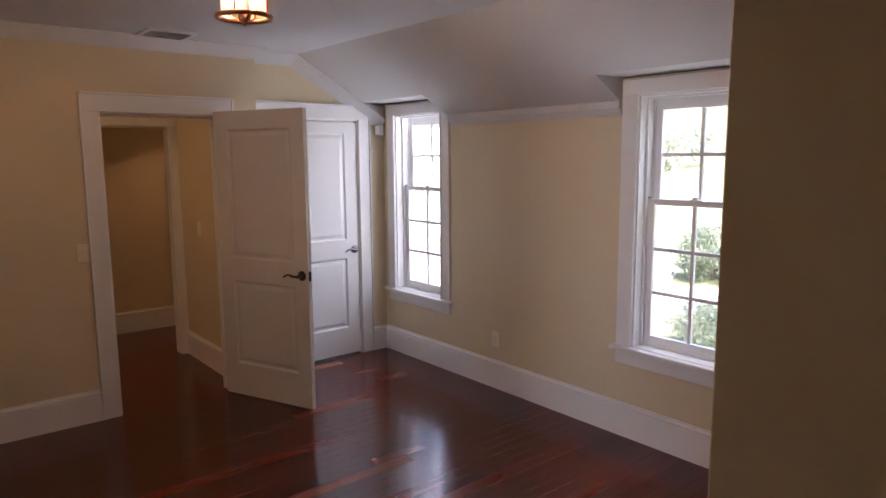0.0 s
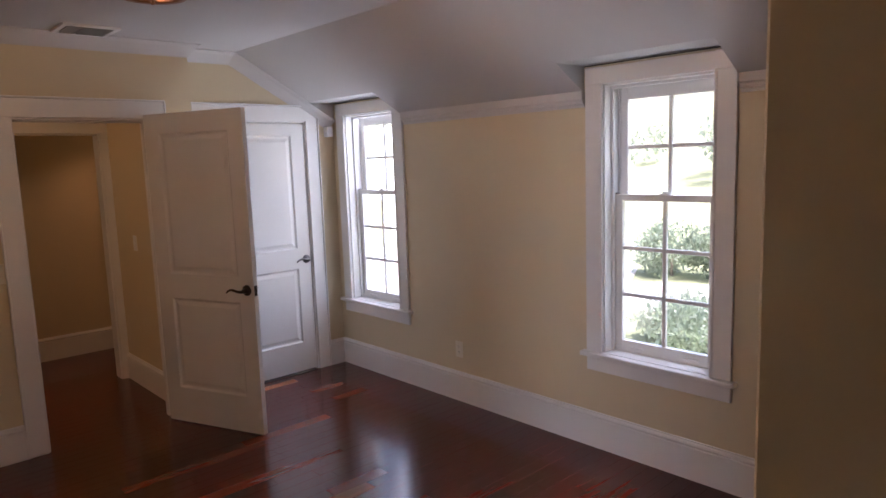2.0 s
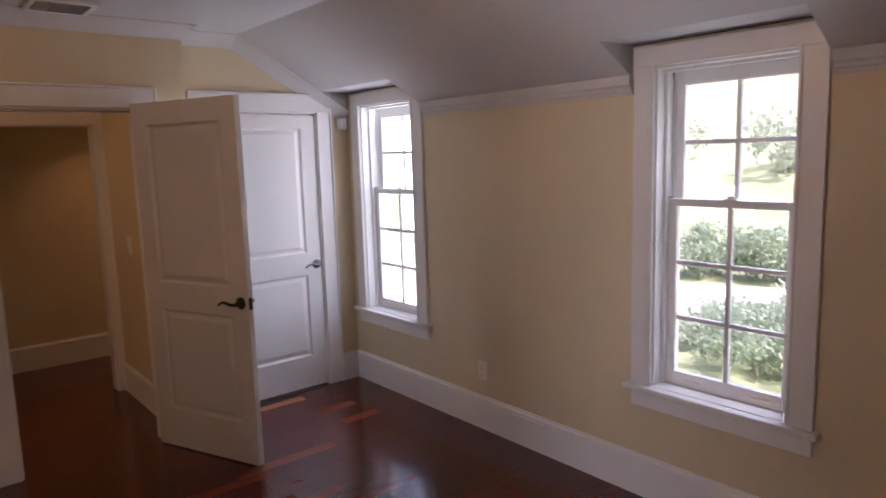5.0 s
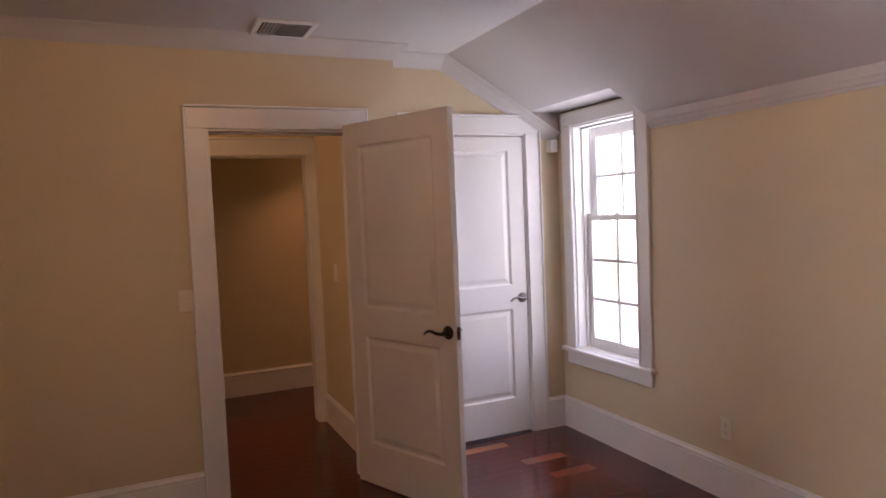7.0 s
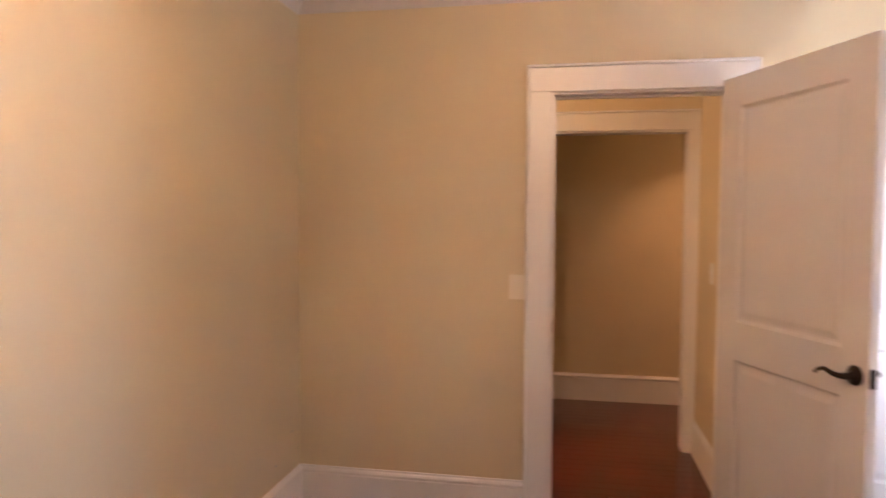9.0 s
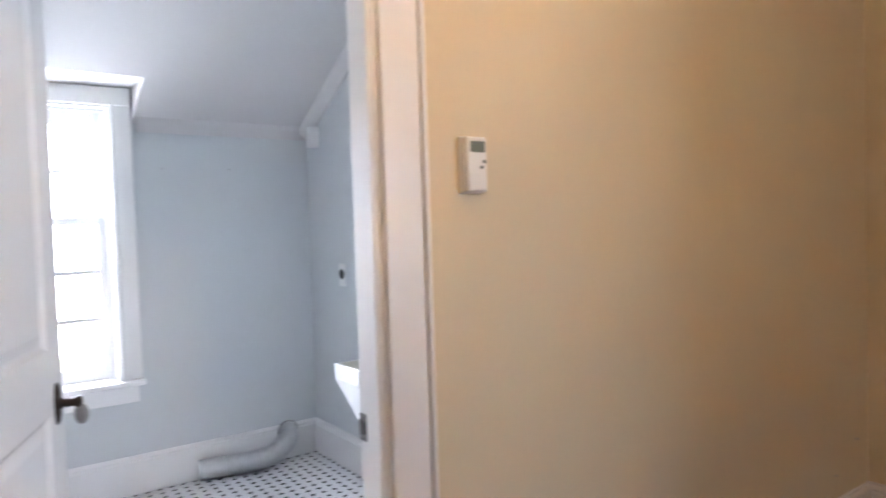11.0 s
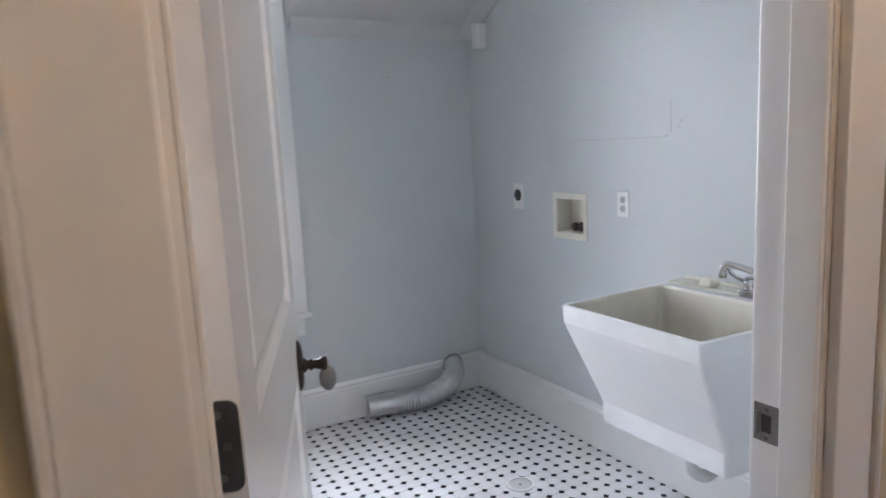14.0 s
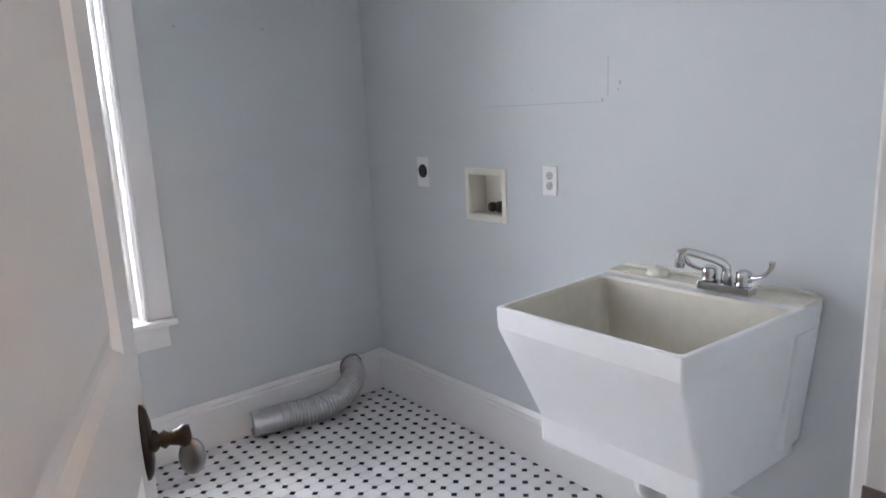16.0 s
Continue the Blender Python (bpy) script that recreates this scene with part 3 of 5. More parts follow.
for z in (0.2, 1.0, 1.82):
    part("hinge", tube(bmesh.new(), [(-0.004, 0.004, z - 0.045), (-0.004, 0.004, z + 0.045)], 0.006, 10), BRONZE, entry_door, "dark bronze hinge")

closet_door = thing("closet_door", pose(CL0 + 0.018, CLOSET + 0.006, 0), "closed white two-panel closet door with metal lever", "door")
cw = CL1 - CL0 - 0.036
part("door_slab", door_leaf(cw, 1.993, 0.036, PANELS, 0.115), DOORWHITE, closet_door).matrix_basis = pose(0, 0, 0.014)
lever_set(closet_door, cw - 0.042, 0.93, 0.0, -1, NICKEL, -1)

laundry_turn = 159.5
laundry_door = thing("laundry_door", pose(0.393, 2.686, 0, 0, 0, laundry_turn), "open white two-panel laundry door with dark oval knob", "door")
lw = 0.785
part("door_slab", door_leaf(lw, 1.985, 0.036, PANELS, 0.115), DOORWHITE, laundry_door).matrix_basis = pose(0, -0.036, 0.012)


def oval_knob(parent, x, z, y, s):
    m = Matrix.Translation((x, y, z)) @ Matrix.Rotation(radians(90 if s < 0 else -90), 4, "X") @ Matrix.Diagonal((0.62, 1.5, 1, 1))
    part("knob_plate", lathe(bmesh.new(), [(0.036, 0), (0.036, 0.003), (0.031, 0.008), (0.02, 0.011), (0.004, 0.012)], 28, m), BRONZE, parent, "dark oval back plate", True)
    m2 = Matrix.Translation((x, y, z)) @ Matrix.Rotation(radians(90 if s < 0 else -90), 4, "X")
    part("knob_stem", lathe(bmesh.new(), [(0.017, 0.008), (0.014, 0.016), (0.009, 0.020), (0.013, 0.026), (0.009, 0.032), (0.012, 0.044), (0.016, 0.050), (0.014, 0.058), (0.004, 0.060)], 20, m2), BRONZE, parent, smooth=True)
    bm = bmesh.new()
    bmesh.ops.create_uvsphere(bm, u_segments=20, v_segments=12, radius=1.0, matrix=Matrix.Translation((x - 0.004, y + s * 0.058, z - 0.030)) @ Matrix.Diagonal((0.011, 0.018, 0.027, 1)))
    part("knob_grip", bm, NICKEL, parent, "smooth egg-shaped grip", True)


oval_knob(laundry_door, lw - 0.062, 0.874, -0.036, -1)
oval_knob(laundry_door, lw - 0.062, 0.874, 0.0, 1)
for z in (0.25, 1.035, 1.75):
    bm = tube(bmesh.new(), [(-0.006, 0.006, z - 0.05), (-0.006, 0.006, z + 0.05)], 0.0065, 10)
    part("hinge_knuckle", bm, STEEL, laundry_door)
    bm2 = loft(bmesh.new(), [[(d, -0.034 + v, z + u) for u, v, _ in rrect(-0.046, 0.046, 0.0, 0.030, 0, 0.011)] for d in (-0.0026, -0.0002)])
    leaf = part("hinge_leaf", bm2, STEEL, laundry_door, "dark steel hinge leaf")
    for dz, dy in ((-0.032, -0.014), (0.0, -0.021), (0.032, -0.014)):
        part("screw", lathe(bmesh.new(), [(0.0042, 0), (0.0036, 0.0009), (0.001, 0.0006)], 10, Matrix.Translation((-0.0026, dy, z + dz)) @ Matrix.Rotation(radians(-90), 4, "Y")), NICKEL, leaf)


# ---------------------------------------------------------------- windows
def window(name, m, sill, head, rows, label, c=0.098, horn=0.028):
    """Double-hung sash window: x across, y outward, z up, origin on the wall face at floor level."""
    t = thing(name, m, label, "window", kind="structure")
    h, wd = HALF, 0.2
    for s in (-1, 1):
        bm = bmesh.new()
        x0, x1 = sorted((s * (h - 0.006), s * (h + c)))
        box(bm, x0, -0.02, sill, x1, 0.0, head + c - 0.012, bevel=0.003, seg=2)
        part("casing", bm, TRIM, t)
        bm = bmesh.new()
        x0, x1 = sorted((s * (h - 0.010), s * (h + 0.006)))
        box(bm, x0, -0.026, sill, x1, -0.018, head + 0.004, bevel=0.003)
        part("casing_bead", bm, TRIM, t)
        bm = bmesh.new()
        x0, x1 = sorted((s * (h - 0.016), s * h))
        box(bm, x0, 0.0, sill, x1, wd, head)
        x0, x1 = sorted((s * (h - 0.030), s * (h - 0.016)))
        box(bm, x0, 0.060, sill, x1, 0.082, head - 0.016, bevel=0.002)
        box(bm, x0, 0.128, sill, x1, 0.136, head - 0.016)
        part("side_jamb", bm, TRIM, t)
    part("head_casing", boxes((-h - c, -0.0225, head - 0.006, h + c, 0.0, head + 0.082), bevel=0.003), TRIM, t)
    part("head_jamb", boxes((-h, 0.0, head - 0.016, h, wd, head), (-h + 0.016, 0.060, head - 0.030, h - 0.016, 0.082, head - 0.016)), TRIM, t)
    part("window_sill", boxes((-h - c - horn, -0.052, sill - 0.026, h + c + horn, 0.002, sill - 0.001), (-h + 0.001, -0.010, sill - 0.020, h - 0.001, wd, sill + 0.004), bevel=0.004), TRIM, t)
    part("apron", boxes((-h - c + (0.028 - horn), -0.018, sill - 0.112, h + c - (0.028 - horn), 0.0, sill - 0.027), bevel=0.003), TRIM, t)

    def sash(nm, z0, z1, y0, nrow, bottom, top):
        st, mun, y1, xo = 0.052, 0.022, y0 + 0.036, h - 0.018
        sob = part(nm, boxes((-xo, y0, z0, -xo + st, y1, z1), (xo - st, y0, z0, xo, y1, z1), (-xo + st, y0, z0, xo - st, y1, z0 + bottom), (-xo + st, y0, z1 - top, xo - st, y1, z1), bevel=0.002), TRIM, t)
        gx0, gx1, gz0, gz1 = -xo + st, xo - st, z0 + bottom, z1 - top
        part("muntin", boxes((-mun / 2, y0 + 0.006, gz0, mun / 2, y1 - 0.006, gz1), bevel=0.003), TRIM, sob)
        for i in range(1, nrow):
            z = gz0 + (gz1 - gz0) * i / nrow
            part("muntin", boxes((gx0, y0 + 0.007, z - mun / 2, -mun / 2, y1 - 0.007, z + mun / 2), (mun / 2, y0 + 0.007, z - mun / 2, gx1, y1 - 0.007, z + mun / 2), bevel=0.003), TRIM, sob)
        for i in range(nrow):
            za, zb = gz0 + (gz1 - gz0) * i / nrow, gz0 + (gz1 - gz0) * (i + 1) / nrow
            for xa, xb in ((gx0, 0.0), (0.0, gx1)):
                g = part("pane", boxes((xa + 0.002, y0 + 0.016, za + 0.002, xb - 0.002, y0 + 0.020, zb - 0.002)), GLASS, sob, "clear glass pane")
                g.visible_shadow = False
        return sob

    meet = sill + (head - sill) * 0.585
    lower = sash("lower_sash", sill + 0.004, meet + 0.018, 0.086, rows[1], 0.065, 0.034)
    sash("upper_sash", meet - 0.018, head - 0.018, 0.138, rows[0], 0.034, 0.07)
    part("sash_lock", boxes((-0.03, 0.090, meet + 0.018, 0.03, 0.115, meet + 0.024), (-0.012, 0.094, meet + 0.024, 0.012, 0.11, meet + 0.036), (-0.012, 0.084, meet + 0.028, 0.035, 0.096, meet + 0.034), bevel=0.002), PLASTIC, lower, "white sash lock")
    for x in (-0.16, 0.16):
        part("sash_lift", boxes((x - 0.045, 0.076, sill + 0.030, x + 0.045, 0.087, sill + 0.040), bevel=0.003), TRIM, lower)
    for x in (-h + 0.026, h - 0.026):
        part("tilt_latch", boxes((x - 0.010, 0.088, meet + 0.018, x + 0.010, 0.115, meet + 0.026), bevel=0.002), NICKEL, lower, "small grey tilt latch")
    return t


window("window_1", pose(EAST, W1, 0, 0, 0, -90), SILL, HEAD, (2, 3), "white double-hung window beside the closet")
window("window_2", pose(EAST, W2, 0, 0, 0, -90), SILL, HEAD, (2, 3), "white double-hung window overlooking the garden")
window("window_3", pose(LFAR, W3, 0, 0, 0, 90), SILL, LSOFFIT - 0.085, (2, 3), "white double-hung laundry window", 0.088, 0.008)
# black strips stand in for the line of shade between casing and soffit
for nm, x, y, s in (("soffit_gap_1", EAST, W1, SOFFIT), ("soffit_gap_2", EAST, W2, SOFFIT)):
    structure(nm, boxes((x - 0.004, y - 0.44, s - 0.006, x - 0.001, y + 0.44, s - 0.002)), GAPSHADE, "black strip for the shade above the window casing", "gap")
LANTERN_W, PASSAGE_FILL_W, DOWNLIGHT_W = 5.7, 0.95, 5.6
# square blocks that end the raking crown in the low corners
structure("crown_block", boxes((3.955, 5.835, 1.905, 4.005, CLOSET, 1.985), bevel=0.004), TRIM, "white block ending the raking crown", "crown moulding")
structure("laundry_crown_block", boxes((-1.803, LNORTH - 0.052, 1.752, -1.748, LNORTH - 0.001, 1.865), bevel=0.004), TRIM, "white block under the crown in the corner", "crown moulding")

# ---------------------------------------------------------------- bedroom fittings
def wall_plate(name, m, label, category, kindof, shell=PLASTIC, face=RECEPT):
    """Small wall plate in local axes: x across, z up, facing -y."""
    t = thing(name, m, label, category)
    part("plate", boxes((-0.036, -0.006, -0.058, 0.036, 0.0, 0.058), bevel=0.0025), shell, t)
    if kindof == "outlet":
        for dz in (-0.020, 0.020):
            r = part("receptacle", lathe(bmesh.new(), [(0.0165, 0), (0.0165, 0.0015), (0.0155, 0.002)], 20, Matrix.Translation((0, -0.006, dz)) @ Matrix.Rotation(radians(90), 4, "X")), face, t)
            part("slots", boxes((-0.007, -0.0086, dz - 0.001, -0.0048, -0.0079, dz + 0.007), (0.0048, -0.0086, dz - 0.001, 0.007, -0.0079, dz + 0.006), (-0.002, -0.0086, dz - 0.010, 0.002, -0.0079, dz - 0.006)), BLACKP, r)
    elif kindof == "switch":
        part("toggle", boxes((-0.005, -0.016, -0.004, 0.005, -0.006, 0.012), bevel=0.0015), shell, t)
        part("screw", lathe(bmesh.new(), [(0.003, 0), (0.0025, 0.001)], 10, Matrix.Translation((0, -0.006, 0.03)) @ Matrix.Rotation(radians(90), 4, "X")), PLASTIC, t)
    elif kindof == "dryer":
        part("socket", lathe(bmesh.new(), [(0.026, 0), (0.026, 0.002), (0.022, 0.004)], 24, Matrix.Translation((0, -0.006, 0.004)) @ Matrix.Rotation(radians(90), 4, "X")), BLACKP, t, "round black dryer socket")
    return t


wall_plate("power_outlet", pose(EAST, 4.478, 0.372, 0, 0, -90), "almond double outlet above the baseboard", "outlet", "outlet", ALMOND, ALMOND)
wall_plate("power_outlet", pose(EAST, 2.226, 0.385, 0, 0, -90), "almond double outlet beside the bookcase", "outlet", "outlet", ALMOND, PLASTIC)
wall_plate("light_switch", pose(1.588, NORTH, 1.125), "almond light switch beside the doorway", "switch", "switch", ALMOND)
wall_plate("light_switch", pose(2.60, 6.47, 1.145, 0, 0, -90), "white light switch on the passage wall", "switch", "switch")


def thermostat(m):
    t = thing("thermostat", m, "white digital wall thermostat beside the laundry door", "thermostat")
    part("back_plate", boxes((-0.030, -0.010, -0.062, 0.030, 0.0, 0.062), bevel=0.002), PLASTIC, t)
    part("housing", boxes((-0.028, -0.032, -0.060, 0.028, -0.010, 0.060), bevel=0.004), PLASTIC, t)
    part("display", boxes((-0.019, -0.0335, 0.026, 0.021, -0.0318, 0.050), bevel=0.0005), LCD, t, "grey digital display")
    for dx, dz in ((0.018, 0.006), (0.011, -0.006)):
        part("button", boxes((dx - 0.004, -0.0345, dz - 0.0035, dx + 0.004, -0.0318, dz + 0.0035), bevel=0.001), LCD, t)
    part("lower_cover", boxes((-0.024, -0.0335, -0.054, 0.024, -0.0318, -0.018), bevel=0.001), PLASTIC, t)


thermostat(pose(WEST, 3.708, 1.427, 0, 0, 90))

for dz, dy in ((0.405, 5.62), (0.30, 5.44)):
    part_ob = structure("wall_chip", boxes((WEST - 0.001, dy - 0.008, dz - 0.004, WEST + 0.0012, dy + 0.008, dz + 0.004), bevel=0.0005), MARKSHADE, "small dark nick in the paint", "mark")


def ceiling_vent(m, w, d):
    """Supply register: frame and angled slats, facing down."""
    t = thing("ceiling_vent", m, "white metal ceiling air register with slats", "vent")
    # black sheet behind the slats stands in for the unlit duct
    part("backing", boxes((-w / 2 + 0.02, -d / 2 + 0.02, -0.004, w / 2 - 0.02, d / 2 - 0.02, -0.002)), GAPSHADE, t, "black sheet for the shade inside the duct")
    part("frame", boxes((-w / 2, -d / 2, -0.014, w / 2, -d / 2 + 0.03, 0), (-w / 2, d / 2 - 0.03, -0.014, w / 2, d / 2, 0), (-w / 2, -d / 2 + 0.03, -0.014, -w / 2 + 0.03, d / 2 - 0.03, 0), (w / 2 - 0.03, -d / 2 + 0.03, -0.014, w / 2, d / 2 - 0.03, 0), bevel=0.003), TRIM, t)
    n = 7
    for i in range(n):
        y = -d / 2 + 0.04 + (d - 0.08) * i / (n - 1)
        bm = bmesh.new()
        box(bm, -0.045, -0.009, -0.001, w / 2 - 0.032, 0.009, 0.001)
        part("slat", bm, RECEPT, t).matrix_basis = pose(0, y, -0.012, 40, 0, 0)
    for i in range(5):
        bm = bmesh.new()
        box(bm, -0.004, -d / 2 + 0.032, -0.001, 0.008, d / 2 - 0.032, 0.001)
        part("slat", bm, RECEPT, t).matrix_basis = pose(-w / 2 + 0.042 + 0.018 * i, 0, -0.012, 0, 40, 0)
    return t


ceiling_vent(pose(2.128, 5.505, CEILING), 0.305, 0.285)


def lantern(x, y, bottom):
    """Ceiling lantern: canopy, rings, glass drum, candle bulbs and a finial."""
    t = thing("ceiling_lantern", pose(x, y, bottom), "copper-rimmed glass drum ceiling lantern, lit", "ceiling light")
    h = CEILING - bottom
    part("canopy", lathe(bmesh.new(), [(0.065, h), (0.065, h - 0.012), (0.05, h - 0.026), (0.012, h - 0.032)], 32), COPPER, t, smooth=True)
    part("stem", tube(bmesh.new(), [(0, 0, 0.03), (0, 0, h - 0.02)], 0.007, 12), COPPER, t, smooth=True)
    for z, r0, r1, nm in ((0.030, 0.079, 0.098, "bottom_ring"), (h - 0.06, 0.076, 0.088, "top_ring")):
        part(nm, lathe(bmesh.new(), [(r0, z), (r0, z - 0.006), (r1, z - 0.009), (r1 + 0.003, z), (r1, z + 0.006), (r0, z + 0.004)], 40, cap=False), COPPER, t, smooth=True)
    g = part("glass_drum", lathe(bmesh.new(), [(0.078, 0.032), (0.078, h - 0.062), (0.076, h - 0.062), (0.076, 0.032)], 40, cap=False), LAMPGLASS, t, "clear seeded glass drum", True)
    g.visible_shadow = False
    for k in range(4):
        a = math.pi / 4 + k * math.pi / 2
        part("upright", tube(bmesh.new(), [(0.083 * math.cos(a), 0.083 * math.sin(a), 0.03), (0.083 * math.cos(a), 0.083 * math.sin(a), h - 0.06)], 0.004, 8), COPPER, t)
    part("hub", lathe(bmesh.new(), [(0.003, -0.002), (0.008, 0.004), (0.006, 0.010), (0.02, 0.018), (0.022, 0.036), (0.01, 0.05)], 20), COPPER, t, smooth=True)
    for k in range(3):
        a = 0.4 + k * 2 * math.pi / 3
        c, s = math.cos(a), math.sin(a)
        part("arm", tube(bmesh.new(), smooth_line([(0.012 * c, 0.012 * s, 0.03), (0.03 * c, 0.03 * s, 0.022), (0.05 * c, 0.05 * s, 0.034), (0.05 * c, 0.05 * s, 0.05)], 4), 0.0035, 8), COPPER, t, smooth=True)
        part("candle", tube(bmesh.new(), [(0.05 * c, 0.05 * s, 0.05), (0.05 * c, 0.05 * s, 0.105)], 0.009, 12), IVORY, t)
        b = part("bulb", lathe(bmesh.new(), [(0.007, 0.105), (0.017, 0.122), (0.018, 0.138), (0.010, 0.162), (0.002, 0.178)], 14, Matrix.Translation((0.05 * c, 0.05 * s, 0))), BULB, t, "glowing candle bulb", True)
    return t


lantern(1.693, 3.295, 2.183)
lamp_data = bpy.data.lights.new("lantern_light", "POINT")
lamp_data.energy, lamp_data.color, lamp_data.shadow_soft_size = LANTERN_W, (1.0, 0.58, 0.27), 0.04
new("lantern_light", lamp_data).location = (1.693, 3.295, 2.345)


def added_passage_lamp(x, y):
    t = thing("added_passage_light", pose(x, y, CEILING), "unseen warm glass bowl light added to brighten the passage", "ceiling light")
    part("canopy", lathe(bmesh.new(), [(0.09, 0), (0.09, -0.015), (0.07, -0.03)], 28), COPPER, t, smooth=True)
    part("bowl", lathe(bmesh.new(), [(0.12, -0.032), (0.115, -0.06), (0.08, -0.095), (0.02, -0.11)], 28), HALLGLOW, t, "glowing amber glass bowl", True)


# out-of-view fixture and point lamp, added to brighten the passage wall
added_passage_lamp(0.80, 6.02)
hd = bpy.data.lights.new("passage_fill", "POINT")
hd.energy, hd.color, hd.shadow_soft_size = PASSAGE_FILL_W, (1.0, 0.82, 0.62), 0.10
new("passage_fill", hd).location = (0.80, 6.02, 2.20)

dl = thing("recessed_downlight", pose(2.75, 7.50, CEILING), "small warm recessed hall downlight", "ceiling light")
part("trim_ring", lathe(bmesh.new(), [(0.055, 0.0), (0.085, 0.0), (0.083, -0.006), (0.058, -0.004)], 32, cap=False), TRIM, dl)
part("lens", lathe(bmesh.new(), [(0.054, -0.0005), (0.054, -0.002), (0.01, -0.002)], 28), HALLGLOW, dl, "glowing warm lens")
sd = bpy.data.lights.new("hall_downlight", "SPOT")
sd.energy, sd.color, sd.spot_size, sd.spot_blend, sd.shadow_soft_size = DOWNLIGHT_W, (1.0, 0.50, 0.20), radians(82), 0.6, 0.05
new("hall_downlight", sd).location = (2.75, 7.50, CEILING - 0.01)


def bookcase():
    """Built-in: face frame, recessed shelves above a ledge, two panelled doors below."""
    y0, y1, z1 = 0.96, 2.144, 1.923
    t = thing("built_in_bookcase", pose(EAST, 0, 0), "white built-in bookcase with shelves over cabinet doors", "bookcase")
    part("stile", boxes((-0.02, 2.046, 0.575, 0.0, y1, z1), bevel=0.003), TRIM, t)
    part("stile", boxes((-0.02, y0, 0.575, 0.0, 1.06, z1), bevel=0.003), TRIM, t)
    part("head", boxes((-0.021, y0 + 0.01, 1.828, 0.0, y1 - 0.01, z1 - 0.001), bevel=0.003), TRIM, t)
    part("edge_bead", boxes((-0.028, y1 - 0.004, 0.575, 0.0, y1 + 0.012, z1 + 0.010), (-0.028, y0, z1 - 0.002, 0.0, y1 - 0.004, z1 + 0.012), bevel=0.003), TRIM, t)
    part("ledge", boxes((-0.062, y0 - 0.02, 0.545, 0.19, y1 + 0.03, 0.570), bevel=0.005), TRIM, t)
    part("cabinet_stile", boxes((-0.02, 2.02, 0.0, 0.0, y1, 0.545), bevel=0.003), TRIM, t)
    part("cabinet_rail", boxes((-0.018, 1.06, 0.0, 0.0, 2.02, 0.11), bevel=0.003), TRIM, t)
    # greyer white on back and sides carries the recess's shade in its colour
    part("back_panel", boxes((0.185, 1.06, 0.06, 0.195, 2.046, 1.828)), SHELFSHADE, t, "bookcase back with its shade in the colour")
    part("side_panel", boxes((0.0, 2.030, 0.57, 0.185, 2.0459, 1.8279)), SHELFSHADE, t)
    part("side_panel", boxes((0.0, 1.0601, 0.57, 0.185, 1.076, 1.8279)), SHELFSHADE, t)
    for z in (1.16, 1.50):
        part("shelf", boxes((0.012, 1.08, z - 0.022, 0.184, 2.028, z), bevel=0.003), TRIM, t)
    for a, b in ((1.545, 2.015), (1.07, 1.54)):
        d = door_leaf(b - a, 0.42, 0.018, [(0.055, 0.365)], 0.055)
        o = part("cabinet_door", d, TRIM, t)
        o.matrix_basis = pose(-0.022, b, 0.115, 0, 0, -90)


bookcase()

# ---------------------------------------------------------------- laundry fittings
wall_plate("dryer_outlet", pose(-1.528, LNORTH, 1.047) @ Matrix.Scale(1.04, 4), "white plate with round black dryer socket", "outlet", "dryer")
wall_plate("power_outlet", pose(-0.853, LNORTH, 1.044) @ Matrix.Scale(0.86, 4), "white double outlet above the laundry sink", "outlet", "outlet")


def washer_box():
    t = thing("washer_supply_box", pose(-1.165, LNORTH, 0.977), "ivory recessed washing machine supply box", "supply box")
    w, h, i, j = 0.108, 0.098, 0.086, 0.074
    part("face_frame", boxes((-w, -0.006, -h, -i, 0.0, h), (i, -0.006, -h, w, 0.0, h), (-i, -0.006, -h, i, 0.0, -j), (-i, -0.006, j, i, 0.0, h), bevel=0.0015), IVORY, t)
    part("recess", boxes((-i, 0.078, -j, i, 0.084, j), (-i, 0.0, -j, -i + 0.003, 0.078, j), (i - 0.003, 0.0, -j, i, 0.078, j), (-i, 0.0, -j, i, 0.078, -j + 0.003), (-i, 0.0, j - 0.003, i, 0.078, j)), IVORY, t)
    for x in (0.018, 0.060):
        v = part("valve", lathe(bmesh.new(), [(0.016, 0), (0.016, 0.02), (0.011, 0.024), (0.011, 0.04), (0.018, 0.042), (0.018, 0.055)], 14, Matrix.Translation((x, 0.062, -0.045)) @ Matrix.Rotation(radians(90), 4, "X")), BRONZE, t, "brass washer valve", True)
    part("valve_pipe", boxes((0.010, 0.03, -0.066, 0.074, 0.05, -0.046), bevel=0.004), NICKEL, t)
    part("valve_lever", tube(bmesh.new(), [(0.066, 0.03, -0.04), (0.068, 0.022, -0.02), (0.068, 0.02, 0.01)], 0.006, 10), BLACKP, t, "black valve lever")


washer_box()
for nm, s, lab in (("pencil_line", (-1.150, -0.0012, 1.2915, -0.655, 0.0, 1.2932), "thin pencil line on the wall"), ("pencil_line", (-0.6248, -0.0012, 1.31, -0.6240, 0.0, 1.42), "thin upright pencil line on the wall")):
    structure(nm, boxes((s[0], LNORTH + s[1], s[2], s[3], LNORTH + 0.001, s[5])), MARKSHADE, lab, "mark")
for x, z, r in ((-0.645, 1.297, 0.005), (-0.583, 1.345, 0.005), (-0.930, 1.345, 0.003), (-0.588, 1.325, 0.003), (-1.42, 1.295, 0.002)):
    structure("nail_hole", boxes((x - r * 0.6, LNORTH - 0.0012, z - r, x + r * 0.6, LNORTH + 0.001, z + r), bevel=0.0004), MARKSHADE, "small nail hole in the wall", "mark")
